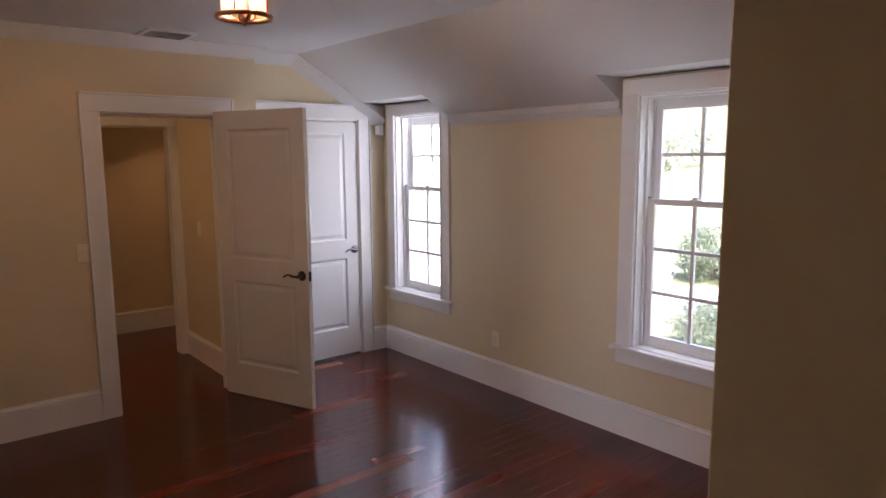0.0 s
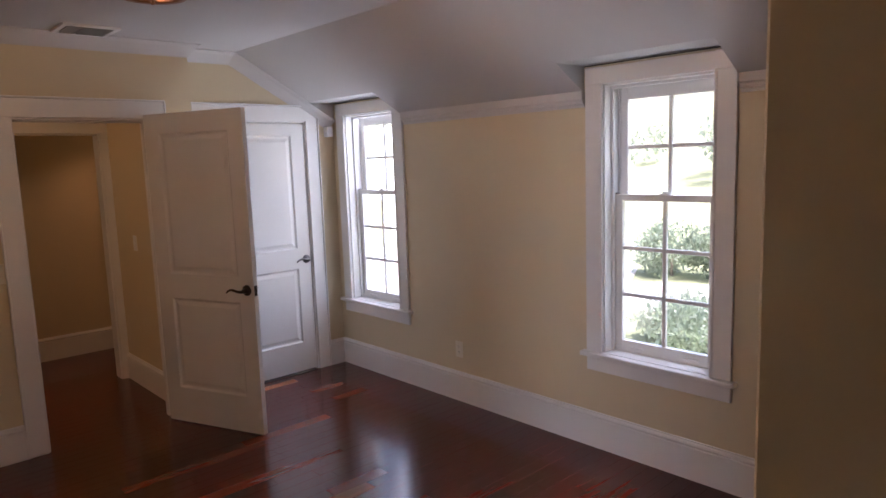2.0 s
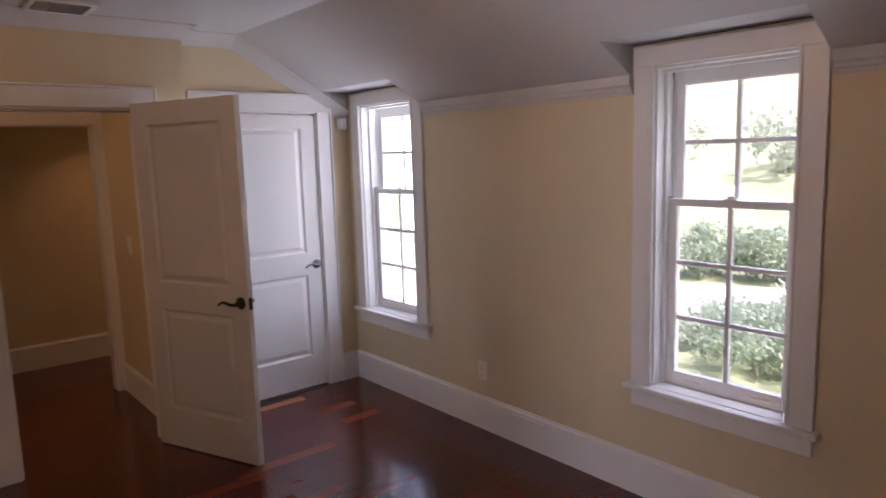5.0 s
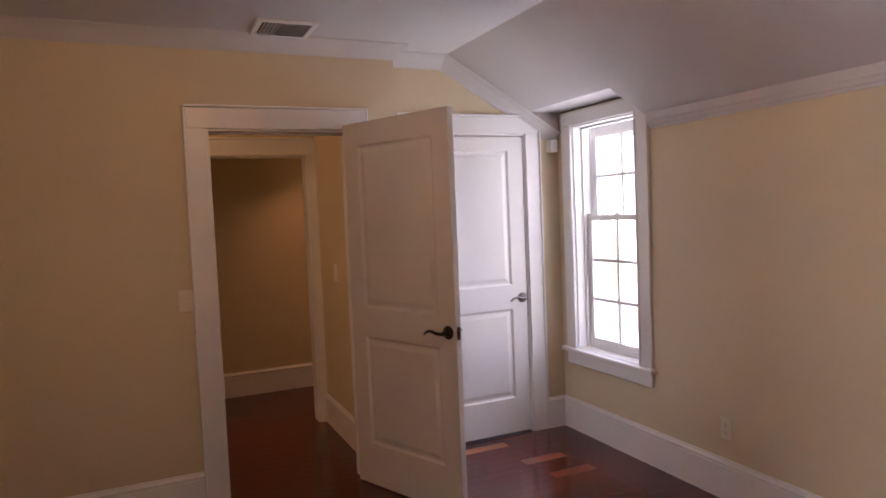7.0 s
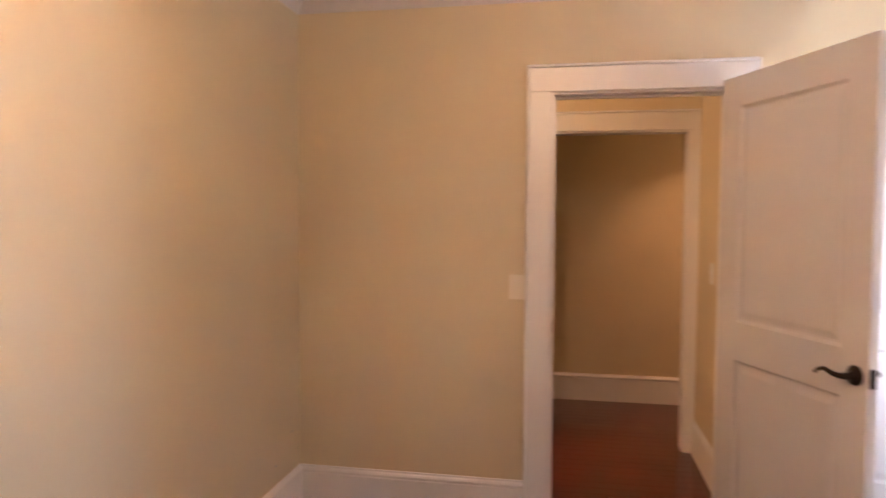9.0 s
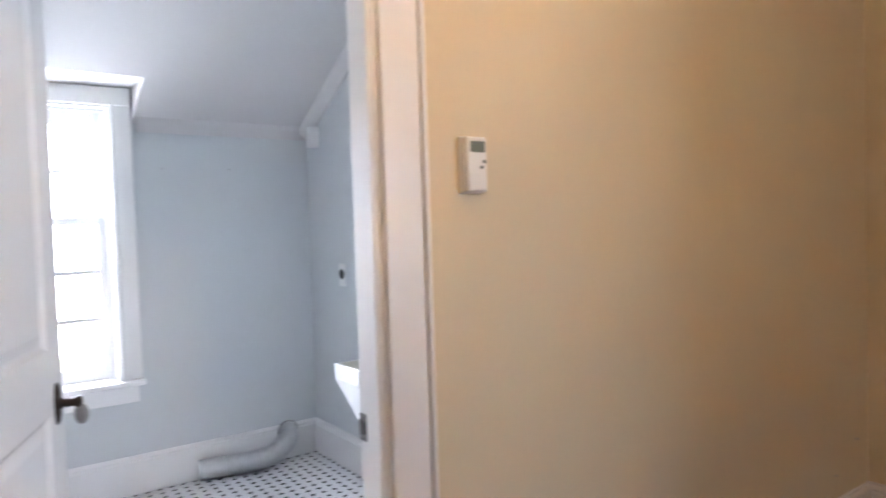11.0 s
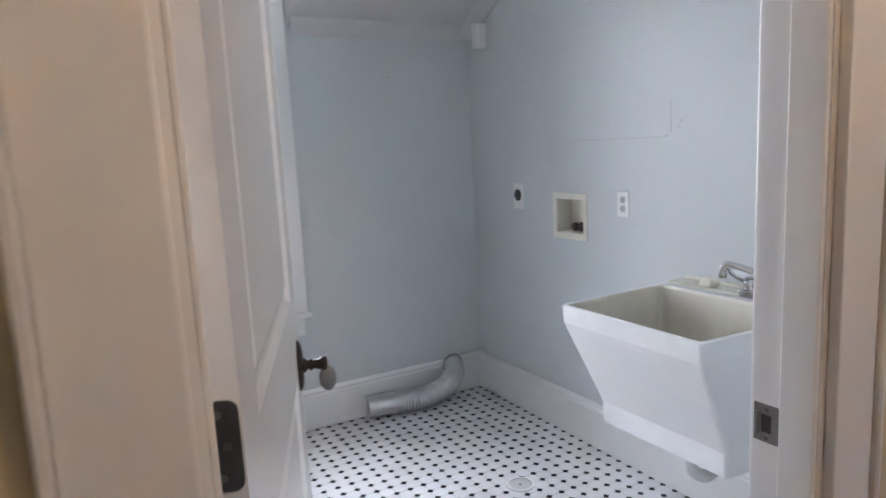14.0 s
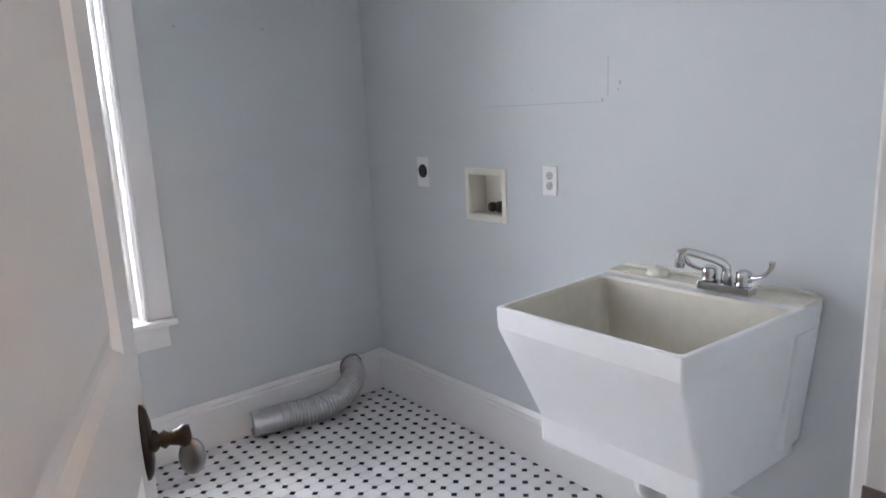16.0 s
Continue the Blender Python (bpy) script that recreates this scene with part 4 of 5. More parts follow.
for y, z in ((3.653, 1.629), (3.996, 1.632)):
    structure("nail_hole", boxes((LFAR - 0.001, y - 0.005, z - 0.003, LFAR + 0.0012, y + 0.005, z + 0.003), bevel=0.0004), MARKSHADE, "small nail hole in the wall", "mark")


def laundry_sink():
    """Wall-hung tapered tub, a little wider at the wall than at its front."""
    t = thing("laundry_sink", pose(0, 0, 0), "white plastic wall-hung laundry tub with cream basin", "sink")
    x0, x1, yf, yb, rim, low = SX0, SX1, SY0, LNORTH - 0.012, SRIM, 0.462

    def flare(pts):
        out = []
        for x, y, z in pts:
            f = (y - yf) / (yb - yf)
            a, b = x0 + (SX0B - x0) * f, x1 + (SX1B - x1) * f
            out.append((a + (x - x0) / (x1 - x0) * (b - a), y, z))
        return out

    def ring(il, ir, front, back, z, r, n=4):
        return flare(rrect(x0 + il, x1 - ir, yf + front, yb - back, z, r, n))

    outer = [ring(0.014, 0.036, 0.140, 0, low, 0.016), ring(0.013, 0.034, 0.132, 0, low + 0.02, 0.016), ring(0.003, 0.005, 0.010, 0, rim - 0.075, 0.008),
             ring(0.001, 0.001, 0.002, 0, rim - 0.055, 0.007), ring(0.0, 0.0, 0.0, 0, rim - 0.003, 0.007), ring(0.002, 0.002, 0.002, 0.001, rim, 0.007)]
    inner = [ring(0.011, 0.011, 0.011, 0.118, rim, 0.012), ring(0.014, 0.014, 0.015, 0.121, rim - 0.008, 0.016), ring(0.024, 0.042, 0.060, 0.128, rim - 0.14, 0.03),
             ring(0.036, 0.060, 0.150, 0.150, low + 0.05, 0.05)]
    part("tub", loft(bmesh.new(), outer + inner[:1], True, False), SINKW, t)
    part("basin", loft(bmesh.new(), inner, False, True), SINKIN, t, "cream stained inside of the tub")
    part("skirt", loft(bmesh.new(), [ring(0.016, 0.040, 0.146, 0, low - 0.072, 0.012), ring(0.016, 0.040, 0.142, 0, low + 0.001, 0.012)]), SINKW, t)
    deck = [ring(0.003, 0.003, 0.470 - (0.012 if k in (0, 3) else 0), 0.0 if k in (0, 3) else 0.002, rim + z, 0.006) for k, z in ((0, -0.004), (1, 0.005), (2, 0.0065))]
    deck = [[(x, max(y, yb - 0.119), z) for x, y, z in r] for r in deck]
    part("deck", loft(bmesh.new(), deck), SINKIN, t, "cream tap deck")
    for a in (SX0B + 0.105, SX1B - 0.105):
        for i in range(5):
            part("soap_ridge", boxes((a - 0.052, yb - 0.104 + i * 0.016, rim + 0.006, a + 0.052, yb - 0.097 + i * 0.016, rim + 0.0085), bevel=0.001), SINKIN, t)
    lip = bmesh.new()
    prof = [(SX0B + 0.004, rim - 0.03), (SX1B - 0.004, rim - 0.03), (SX1B - 0.004, rim + 0.002), (SX1B - 0.018, rim + 0.014), (SX0B + 0.018, rim + 0.014), (SX0B + 0.004, rim + 0.002)]
    loft(lip, [[(x, yb + 0.0005, z) for x, z in prof], [(x, yb + 0.0115, z) for x, z in prof]])
    part("splash_back", lip, SINKIN, t)
    part("side_rib", loft(bmesh.new(), [rrect(SX1B - 0.110, SX1B - 0.033, yb - 0.095, yb, low - 0.03, 0.004), rrect(SX1B - 0.070, SX1B - 0.003, yb - 0.115, yb, rim - 0.060, 0.004)]), SINKW, t)
    xm, ym = (x0 + x1) / 2 - 0.045, (yf + yb) / 2 + 0.05
    part("drain", lathe(bmesh.new(), [(0.032, 0), (0.030, 0.003), (0.02, 0.001), (0.004, 0.0)], 20, Matrix.Translation((xm, ym, low + 0.051))), CHROME, t, "chrome drain", True)
    part("waste_pipe", tube(bmesh.new(), smooth_line([(xm, ym, low), (xm, ym, 0.30), (xm, ym + 0.012, 0.245), (xm + 0.01, ym + 0.06, 0.215), (xm + 0.02, ym + 0.11, 0.235), (xm + 0.02, yb + 0.012, 0.25)], 5), 0.021, 16), PLASTIC, t, "white plastic waste trap", True)
    part("pipe_collar", tube(bmesh.new(), [(xm, ym, 0.348), (xm, ym, 0.362)], 0.0245, 20), CHROME, t, "chrome slip-joint ring", True)
    # black disc on the wall stands in for the shade inside the pipe hole
    part("wall_hole", tube(bmesh.new(), [(xm + 0.02, yb - 0.008, 0.25), (xm + 0.02, yb + 0.0125, 0.25)], 0.034, 20), GAPSHADE, t, "black disc for the shade in the hole round the pipe", True)
    return t


SX0, SX1, SX0B, SX1B, SY0, SRIM = -0.548, -0.030, -0.562, 0.009, 3.890, 0.800
laundry_sink()


def faucet(x, y, z):
    """Two-handle laundry tap with a low swing spout and wing handles."""
    t = thing("laundry_faucet", pose(x, y, z) @ Matrix.Scale(0.86, 4), "chrome two-handle laundry faucet with wing levers", "faucet")
    bm = bmesh.new()
    box(bm, -0.080, -0.026, 0, 0.080, 0.026, 0.028, bevel=0.006, seg=2)
    part("base", bm, CHROME, t, smooth=False)
    for s in (-1, 1):
        part("handle_hub", lathe(bmesh.new(), [(0.024, 0.028), (0.024, 0.034), (0.020, 0.038), (0.023, 0.042), (0.022, 0.066), (0.012, 0.074), (0.003, 0.075)], 24, Matrix.Translation((s * 0.052, 0, 0))), CHROME, t, smooth=True)
    for s, dx, dy in ((-1, -0.085, -0.01), (1, 0.085, -0.02)):
        pts = smooth_line([(s * 0.052, 0, 0.055), (s * 0.052 + dx * 0.45, dy * 0.45, 0.060), (s * 0.052 + dx * 0.8, dy * 0.8, 0.074), (s * 0.052 + dx, dy, 0.098), (s * 0.052 + dx * 1.02, dy * 1.02, 0.112)], 5)
        part("wing_lever", tube(bmesh.new(), pts, [0.006 + 0.012 * (i / len(pts)) ** 2 for i in range(len(pts))], 12, 0.55), CHROME, t, smooth=True)
    part("spout_hub", lathe(bmesh.new(), [(0.016, 0.028), (0.016, 0.05), (0.012, 0.06), (0.012, 0.08), (0.004, 0.084)], 20), CHROME, t, smooth=True)
    pts = smooth_line([(0, 0, 0.045), (0, 0, 0.072), (-0.016, -0.012, 0.092), (-0.062, -0.046, 0.112), (-0.092, -0.068, 0.120), (-0.104, -0.077, 0.108), (-0.105, -0.078, 0.090)], 6)
    part("spout", tube(bmesh.new(), pts, 0.012, 14), CHROME, t, smooth=True)
    part("aerator", lathe(bmesh.new(), [(0.014, 0.074), (0.0145, 0.094), (0.012, 0.096)], 18, Matrix.Translation((-0.105, -0.078, 0))), CHROME, t, smooth=True)


faucet(-0.188, 4.352, SRIM + 0.0055)
sp = thing("soap_remnant", pose(-0.405, 4.385, SRIM + 0.006), "crumpled white rag on the sink deck", "rag")
bm = bmesh.new()
bmesh.ops.create_icosphere(bm, subdivisions=3, radius=1.0)
for v in bm.verts:
    k = 1 + 0.35 * noise.noise(v.co * 2.3)
    v.co = Vector((v.co.x * 0.032 * k, v.co.y * 0.022 * k, max(0, v.co.z * 0.020 * k + 0.010)))
part("cloth", bm, SINKIN, sp, smooth=True)


def dryer_hose():
    """Ribbed foil duct: from the wall spigot down and along the skirting."""
    t = thing("dryer_hose", pose(0, 0, 0), "silver ribbed foil dryer hose on the floor", "hose")
    line = smooth_line([(LFAR + 0.012, 4.262, 0.158), (LFAR + 0.07, 4.245, 0.135), (LFAR + 0.11, 4.185, 0.098), (LFAR + 0.12, 4.10, 0.070), (LFAR + 0.112, 4.00, 0.060), (LFAR + 0.085, 3.90, 0.059), (LFAR + 0.055, 3.755, 0.059)], 30)
    bm = bmesh.new()
    run, radii = 0.0, []
    for i, p in enumerate(line):
        run += (p - line[i - 1]).length if i else 0.0
        amp = 0.0056 if 0.24 < run < 0.47 else 0.0016 if run < 0.24 else 0.0007
        radii.append(0.053 + amp * math.sin(2 * math.pi * run / 0.0145) + 0.001 * noise.noise((run * 30, 0, 0)))
    tube(bm, line, radii, 28)
    ends = [f for f in bm.faces if len(f.verts) > 8]
    bmesh.ops.delete(bm, geom=ends, context="FACES_ONLY")
    o = part("duct", bm, FOIL, t, smooth=True)
    md = o.modifiers.new("thickness", "SOLIDIFY")
    md.thickness = 0.0015
    a, b = line[-1], line[-2]
    d = (a - b).normalized()
    bm = tube(bmesh.new(), [a - d * 0.004, a + d * 0.002], 0.0535, 28)
    # grey disc set inside the end stands in for the hose's inner shade
    part("mouth_shade", tube(bmesh.new(), [a - d * 0.012, a - d * 0.010], 0.050, 28), MARKSHADE, t, "grey disc for the shade in the open end")
    bm.free()
    w = [line[0] + Vector((0.012, 0.056 * math.cos(q), 0.056 * math.sin(q))) for q in [2 * math.pi * i / 24 for i in range(25)]]
    part("wall_clamp", tube(bmesh.new(), w, 0.003, 8), NICKEL, t, "steel clamp at the wall", True)


dryer_hose()

fd = thing("floor_drain", pose(-0.937, 3.985, 0), "white-rimmed round floor drain with grey dished cover", "drain")
part("rim", lathe(bmesh.new(), [(0.055, 0), (0.055, 0.004), (0.048, 0.006), (0.044, 0.004), (0.044, 0.0)], 32, cap=False), PLASTIC, fd, smooth=False)
part("cover", lathe(bmesh.new(), [(0.043, 0.0), (0.043, 0.0028), (0.030, 0.0012), (0.003, 0.0010)], 32), RECEPT, fd, "grey dished drain cover")
part("screw", lathe(bmesh.new(), [(0.006, 0.001), (0.006, 0.003), (0.004, 0.0036)], 14), NICKEL, fd)

strike = thing("strike_plate", pose(0.445, LD1 - 0.016, 0.872), "aged nickel strike plate on the door jamb", "strike plate")
# plate lies on the jamb's face, its curled lip towards the laundry
part("plate", boxes((-0.030, -0.0022, -0.030, 0.014, 0.0, 0.030), bevel=0.0009), NICKEL, strike)
part("latch_hole", boxes((-0.016, -0.0028, -0.014, 0.0, -0.0020, 0.014)), BLACKP, strike, "dark latch hole")
part("lip", tube(bmesh.new(), [(-0.021, -0.0035, -0.017), (-0.021, -0.0035, 0.017)], 0.004, 10, 0.6), NICKEL, strike, smooth=True)
for dz in (-0.022, 0.022):
    part("screw", lathe(bmesh.new(), [(0.0036, 0), (0.003, 0.0009)], 10, Matrix.Translation((-0.008, -0.0022, dz)) @ Matrix.Rotation(radians(90), 4, "X")), STEEL, strike)
jl = thing("jamb_hinge", pose(WEST, LD0 + 0.016, 1.0, 0, 0, 90), "dark steel hinge plate on the door jamb", "hinge")
part("leaf", boxes((0.0, 0.062, -0.05, 0.0022, 0.095, 0.05), bevel=0.0008), BRONZE, jl)
for dz in (-0.036, 0.0, 0.036):
    part("screw", lathe(bmesh.new(), [(0.004, 0), (0.0035, 0.001)], 10, Matrix.Translation((0.0022, 0.078 + 0.006 * (dz == 0), dz)) @ Matrix.Rotation(radians(90), 4, "Y")), NICKEL, jl)
sk = thing("strike_plate", pose(ENTRY0 + 0.016, NORTH + 0.02, 0.935), "dark bronze strike plate on the entry jamb", "strike plate")
part("plate", boxes((0.0, 0.0, -0.03, 0.0025, 0.03, 0.03), bevel=0.001), BRONZE, sk)

# ---------------------------------------------------------------- outdoors
GZ = -2.5
bm = bmesh.new()
N = 60
vg = {}
for i in range(N + 1):
    for j in range(N + 1):
        u, v = (i / N * 2 - 1), (j / N * 2 - 1)
        x, y = math.copysign(abs(u) ** 3, u) * 900 + 10, math.copysign(abs(v) ** 3, v) * 900 + 3
        d = max(0.0, x - 26)
        z = GZ + min(d * 0.20, 16.0) + (0.25 * noise.noise((x * 0.1, y * 0.1, 0)) if d > 0 else 0)
        vg[i, j] = bm.verts.new((x, y, z))
for i in range(N):
    for j in range(N):
        bm.faces.new((vg[i, j], vg[i + 1, j], vg[i + 1, j + 1], vg[i, j + 1]))
structure("ground", bm, GRASS, "green lawn rising into a wooded bank", "ground")
structure("road", boxes((-2.0, -60, GZ - 0.2, 2.0, 60, GZ + 0.05), (-14.0, 1.0, GZ - 0.2, -2.0, 16, GZ + 0.05), (2.0, 1.2, GZ - 0.2, 9.0, 16, GZ + 0.05)), GRAVEL, "pale gravel drive across the lawn", "road").matrix_basis = pose(18.4, 10.8, 0, 0, 0, 26)


def leaf_cloud(name, centre, size, count, leaf, mat, rng):
    """A crown of many small leaves gathered in clumps, with gaps."""
    bm = bmesh.new()
    clumps = []
    for _ in range(max(6, count // 60)):
        while True:
            p = Vector((rng.uniform(-1, 1), rng.uniform(-1, 1), rng.uniform(-1, 1)))
            if 0.25 < p.length < 1:
                break
        clumps.append(p)
    for i in range(count):
        c = clumps[i % len(clumps)]
        p = c + Vector((rng.gauss(0, 0.16), rng.gauss(0, 0.16), rng.gauss(0, 0.16)))
        p = Vector((p.x * size[0], p.y * size[1], p.z * size[2])) + Vector(centre)
        e = Euler((rng.uniform(0, 6.3), rng.uniform(0, 6.3), rng.uniform(0, 6.3))).to_matrix()
        s = leaf * rng.uniform(0.6, 1.3)
        vs = [bm.verts.new(p + e @ Vector(q)) for q in ((-s, 0, 0), (-s * 0.2, -s * 0.5, s * 0.1), (s, 0, 0), (-s * 0.2, s * 0.5, s * 0.1))]
        bm.faces.new(vs)
    return bm


def shrub(x, y, r, h, count, leaf, mat, label, rng):
    z = GZ + max(0.0, x - 26) * 0.20
    t = thing("shrub", pose(x, y, z), label, "shrub", "shrubs in the garden")
    part("stem", tube(bmesh.new(), [(0, 0, -0.1), (0.03, 0.02, h * 0.35), (-0.02, 0.05, h * 0.7)], [0.06, 0.045, 0.015], 8), BARK, t)
    part("crown", leaf_cloud("crown", (0, 0, h * 0.52), (r, r, h * 0.5), count, leaf, mat, rng), mat, t)


rng = random.Random(5)
AHEAD, ASIDE = Vector((0.885, 0.466)), Vector((-0.466, 0.885))
for d, a, r, h in ((13.2, -0.7, 1.15, 1.25), (12.6, -2.5, 1.2, 1.5), (14.8, -0.3, 0.9, 1.0), (15.4, -2.0, 1.2, 1.25), (12.4, -4.5, 1.4, 1.8), (16.4, -3.8, 1.2, 1.2)):
    q = Vector((1.4, 1.6)) + AHEAD * d + ASIDE * a
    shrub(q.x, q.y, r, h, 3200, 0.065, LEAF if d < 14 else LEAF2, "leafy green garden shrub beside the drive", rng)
for k in range(8):
    q = Vector((1.4, 1.6)) + AHEAD * (22.7 + rng.uniform(-0.3, 0.3)) + ASIDE * (0.1 - k * 1.5)
    shrub(q.x, q.y, 1.1, 1.75 + rng.uniform(-0.15, 0.2), 2600, 0.085, LEAF, "clipped green hedge shrub across the drive", rng)
for k in range(9):
    q = Vector((1.4, 1.6)) + AHEAD * rng.uniform(30, 56) + ASIDE * rng.uniform(-20, 6)
    shrub(q.x, q.y, rng.uniform(1.6, 2.6), rng.uniform(2.0, 4.0), 900, 0.2, LEAF2, "green bush on the wooded bank, paled for glare", rng)


def tree(x, y, h, r, rng):
    z = GZ + max(0.0, x - 26) * 0.20
    t = thing("tree", pose(x, y, z), "tall green tree on the bank, paled for glare", "tree", "trees on the bank")
    part("trunk", tube(bmesh.new(), [(0, 0, -0.3), (0.1, 0.05, h * 0.3), (0, 0.1, h * 0.6), (0.1, 0, h * 0.85)], [0.26, 0.2, 0.13, 0.04], 10), BARK, t)
    for k in range(5):
        a, b = rng.uniform(0, 6.3), h * rng.uniform(0.35, 0.65)
        part("limb", tube(bmesh.new(), [(0.05, 0.05, b), (math.cos(a) * r * 0.4, math.sin(a) * r * 0.4, b + h * 0.1), (math.cos(a) * r * 0.8, math.sin(a) * r * 0.8, b + h * 0.2)], [0.1, 0.06, 0.02], 7), BARK, t)
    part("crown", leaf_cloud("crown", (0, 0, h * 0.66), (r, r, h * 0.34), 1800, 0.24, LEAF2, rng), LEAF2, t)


for k in range(3):
    tree(58 + rng.uniform(-3, 8), 8 + k * 6 + rng.uniform(-2, 2), rng.uniform(8, 12), rng.uniform(2.6, 3.6), rng)

# lower storey under the rooms
SIDING = material("pale_painted_siding", (0.62, 0.60, 0.55), 0.7, var=0.06, big=1.5, fine=30, bump=0.1)
structure("lower_storey", boxes((LFAR - 0.18, SOUTH - 0.1, GZ - 0.1, EAST + 0.18, HALLFAR + 0.1, -0.085)), SIDING, "plain pale lower storey of the house", "wall")

# ---------------------------------------------------------------- floors: boards and tiles
structure("floor", boxes((WEST_L, SOUTH - 0.12, -0.08, EAST + 0.2, HALLFAR + 0.1, -0.011)), SUBFLOOR, "dark red-brown lacquered hardwood strip floor", "floor")
floor = bpy.data.objects["floor"]
structure("hall_subfloor", boxes((-0.6, NORTH + 0.9, -0.08, WEST_L, HALLFAR + 0.1, -0.011), (EAST + 0.2, HALL2, -0.08, 4.5, HALLFAR + 0.1, -0.011)), SUBFLOOR, "floor base under the hall boards", "floor")
BOARD = 0.083
board_cache = {}


def board_mesh(length):
    key = round(length, 2)
    if key not in board_cache:
        bm = bmesh.new()
        g, c = 0.0005, 0.0005
        lo = rrect_flat(g, key - g, g, BOARD - g, -0.011)
        mid = rrect_flat(g, key - g, g, BOARD - g, -c * 0.6)
        top = rrect_flat(g + c, key - g - c, g + c, BOARD - g - c, 0.0)
        loft(bm, [lo, mid, top])
        me = bpy.data.meshes.new("board")
        bmesh.ops.recalc_face_normals(bm, faces=bm.faces[:])
        bm.to_mesh(me)
        bm.free()
        me.materials.append(PLANK)
        board_cache[key] = me
    return board_cache[key]


def rrect_flat(x0, x1, y0, y1, z):
    return [(x0, y0, z), (x1, y0, z), (x1, y1, z), (x0, y1, z)]


rng = random.Random(11)
verts, faces = [], []


def joined_board(x, y, length):
    g, c, b = 0.0005, 0.0005, len(verts)
    for z, i in ((-0.011, 0), (-c * 0.6, 0), (0.0, c)):
        verts.extend([(x + g + i, y + g + i, z), (x + length - g - i, y + g + i, z), (x + length - g - i, y + BOARD - g - i, z), (x + g + i, y + BOARD - g - i, z)])
    for r in (0, 4):
        for k in range(4):
            faces.append((b + r + k, b + r + (k + 1) % 4, b + r + 4 + (k + 1) % 4, b + r + 4 + k))
    faces.append((b + 8, b + 9, b + 10, b + 11))


tilt = random.Random(3)
ODD = {69: (3.03, 0.46, PALEPLANK), 65: (3.42, 0.29, BROWNPLANK), 62: (3.45, 0.28, BROWNPLANK), 59: (2.62, 0.62, BROWNPLANK), 47: (2.10, 0.75, BROWNPLANK)}
rows_n = int((HALLFAR + 0.05) / BOARD) + 1
for r in range(rows_n):
    y = r * BOARD
    if y < CLOSET - 0.01:
        xa, xb = WEST - 0.01, EAST + 0.01
    elif y < HALL2 + 0.05:
        xa, xb = WEST - 0.01, 2.61
    else:
        xa, xb = -0.5, 4.4
    x = xa
    first = True
    while x < xb - 0.01:
        length = round(rng.choice((0.35, 0.5, 0.62, 0.75, 0.9, 1.1)) * (rng.uniform(0.3, 1) if first else 1), 2)
        first = False
        if xb - x - length < 0.2:
            length = round(xb - x, 2)
        odd = ODD.get(r)
        if odd and x < odd[0] - 0.01 < x + length:
            length = round(odd[0] - x, 2)
        odd_here = odd and abs(x - odd[0]) < 0.012
        if odd_here:
            length = odd[1]
        if 3.0 < y < 5.95 and x + length > 1.4:
            me = board_mesh(length)
            if odd_here:
                me = me.copy()
                me.materials[0] = odd[2]
            o = new("board", me)
            o.parent = floor
            o.location = (x, y, 0)
            o.rotation_euler = (radians(tilt.uniform(-0.07, 0.07)), radians(tilt.uniform(-0.02, 0.02)), 0)
        else:
            joined_board(x, y, length)
        x += length
me = bpy.data.meshes.new("boards")
me.from_pydata(verts, [], faces)
me.materials.append(PLANKJ)
rest = new("boards", me)
rest.parent = floor
tagged(rest, kind="stuff")

# laundry mosaic: white octagons with black dots
P, CUT = 0.0575, 0.0134
structure("laundry_floor", boxes((LFAR - 0.02, LSOUTH - 0.02, -0.08, WEST_L - 0.0, LNORTH + 0.02, -0.0022)), GROUT, "white octagon mosaic tiles with black dots", "floor")
lfloor = bpy.data.objects["laundry_floor"]
structure("laundry_threshold", boxes((WEST_L + 0.001, LD0, -0.01, WEST - 0.03, LD1, 0.006), bevel=0.003), TILEW, "pale threshold strip in the doorway", "threshold")


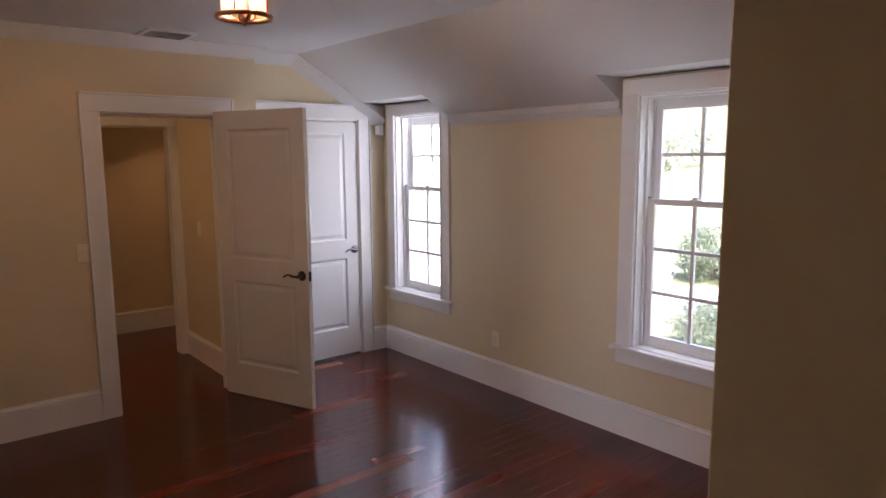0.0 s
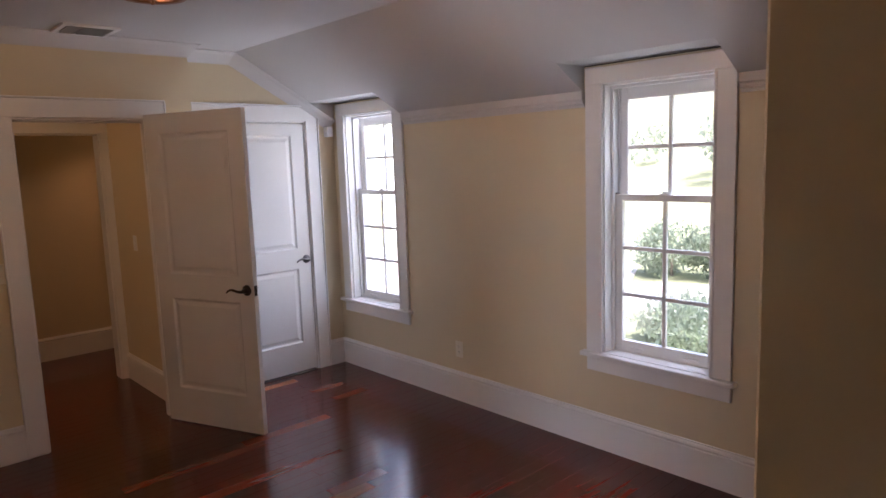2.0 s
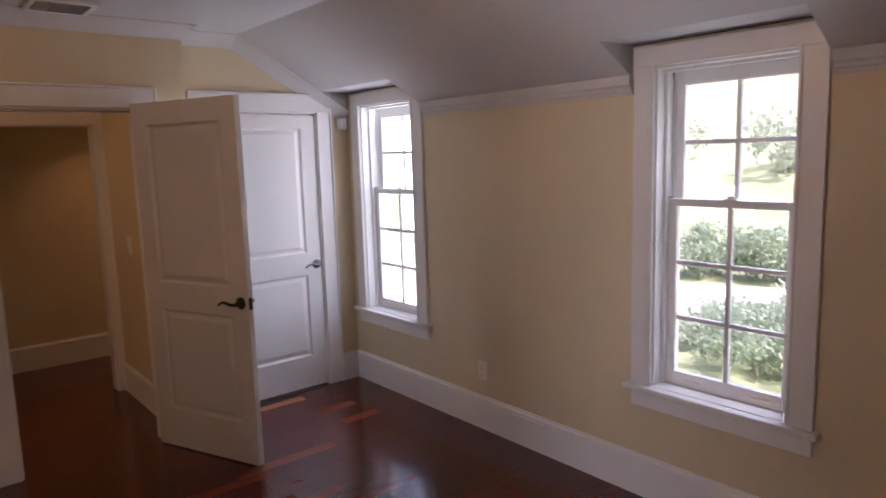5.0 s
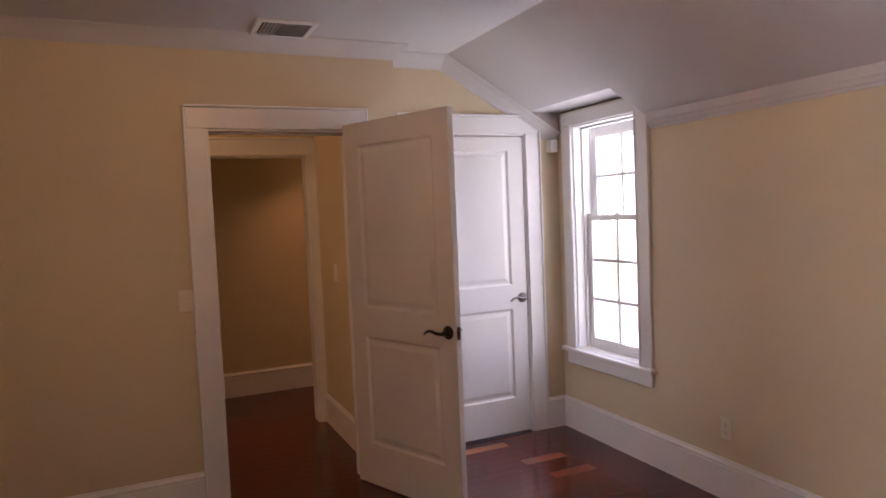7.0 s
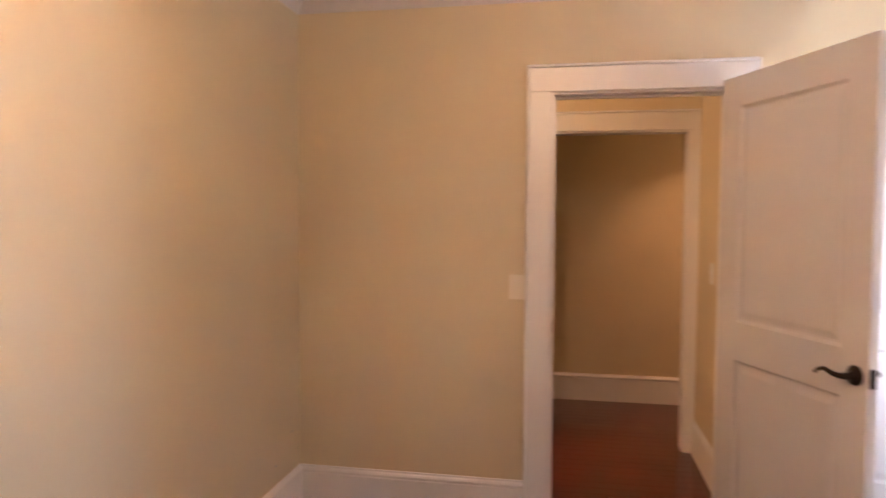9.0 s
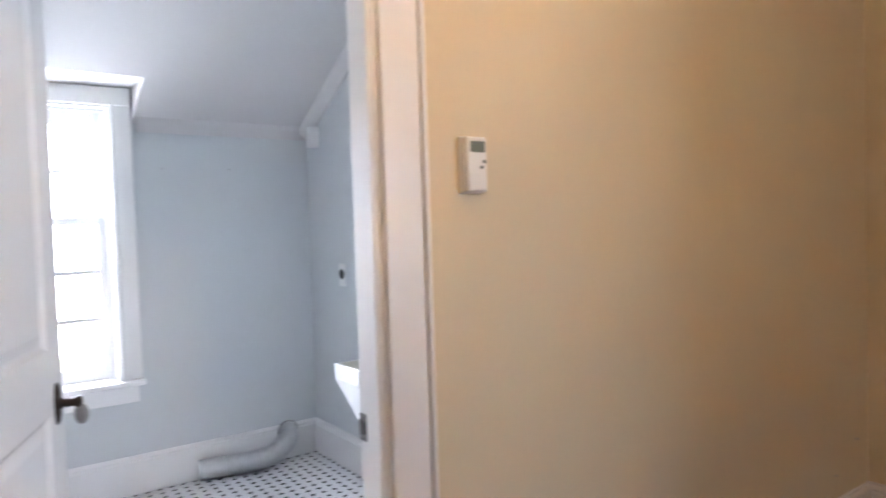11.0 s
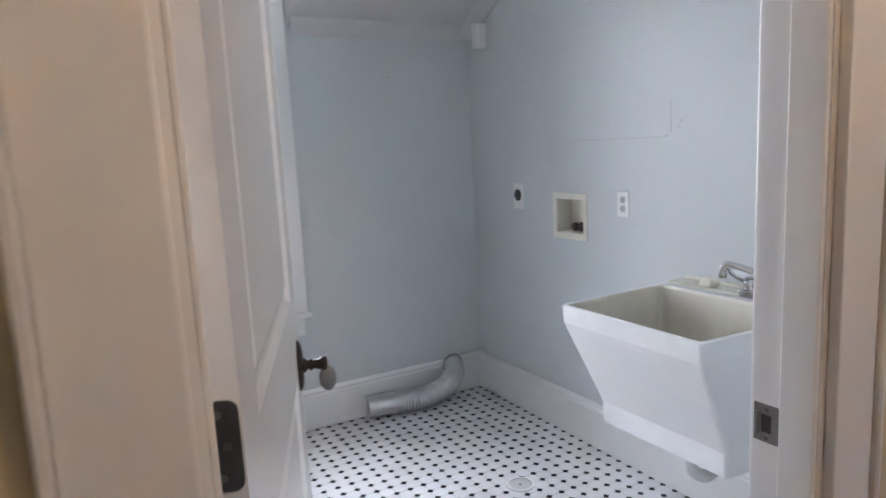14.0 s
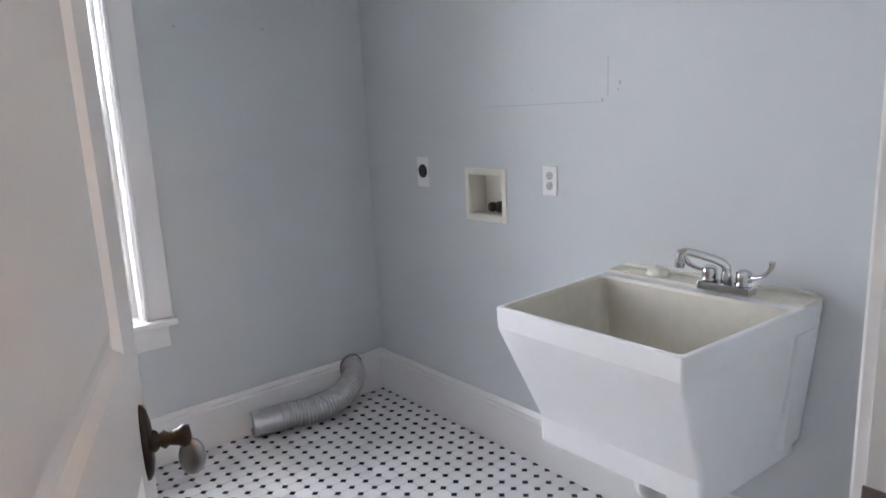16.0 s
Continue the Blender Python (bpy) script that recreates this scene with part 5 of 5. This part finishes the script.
def tile_mesh(name, outline, mat):
    bm = bmesh.new()
    loft(bm, [[(p * 1.0, q * 1.0, -0.004) for p, q in outline], [(p, q, -0.0006) for p, q in outline], [(p * 0.955, q * 0.955, 0.0) for p, q in outline]])
    bmesh.ops.recalc_face_normals(bm, faces=bm.faces[:])
    me = bpy.data.meshes.new(name)
    bm.to_mesh(me)
    bm.free()
    me.materials.append(mat)
    return me


h, g = P / 2 - 0.0006, 0.0006
OCT = [(h - CUT, -h), (h, -h + CUT), (h, h - CUT), (h - CUT, h), (-h + CUT, h), (-h, h - CUT), (-h, -h + CUT), (-h + CUT, -h)]
DOT = [(CUT - 0.0006, 0), (0, CUT - 0.0006), (-CUT + 0.0006, 0), (0, -CUT + 0.0006)]
oct_me, dot_me = tile_mesh("tile", OCT, TILEW), tile_mesh("dot_tile", DOT, TILEB)
nx, ny = int((WEST_L - LFAR) / P) + 1, int((LNORTH - LSOUTH) / P) + 1
far_v, far_f, dot_v, dot_f = [], [], [], []


def joined_tile(v, f, outline, x, y, shrink):
    b, k = len(v), len(outline)
    v.extend([(x + p, y + q, -0.003) for p, q in outline])
    v.extend([(x + p, y + q, -0.0006) for p, q in outline])
    v.extend([(x + p * shrink, y + q * shrink, 0.0) for p, q in outline])
    for r in (0, k):
        for i in range(k):
            f.append((b + r + i, b + r + (i + 1) % k, b + r + k + (i + 1) % k, b + r + k + i))
    f.append(tuple(range(b + 2 * k, b + 3 * k)))


for i in range(nx):
    for j in range(ny):
        x, y = LFAR + 0.0003 + i * P, 4.4543 - j * P
        if x > WEST_L - 0.03:
            continue
        near = -1.25 < x < -0.25 and 3.35 < y < 4.2
        if near:
            o = new("tile", oct_me)
            o.parent, o.location = lfloor, (x, y, 0)
        else:
            joined_tile(far_v, far_f, OCT, x, y, 0.955)
        if near and x < -0.3:
            o = new("dot_tile", dot_me)
            o.parent, o.location = lfloor, (x + P / 2, y + P / 2, 0)
        else:
            joined_tile(dot_v, dot_f, DOT, x + P / 2, y + P / 2, 0.93)
for nm, v, f, mt in (("white_tiles", far_v, far_f, TILEW), ("black_dot_tiles", dot_v, dot_f, TILEB)):
    me = bpy.data.meshes.new(nm)
    me.from_pydata(v, [], f)
    me.materials.append(mt)
    o = new(nm, me)
    o.parent = lfloor
    tagged(o, kind="stuff")
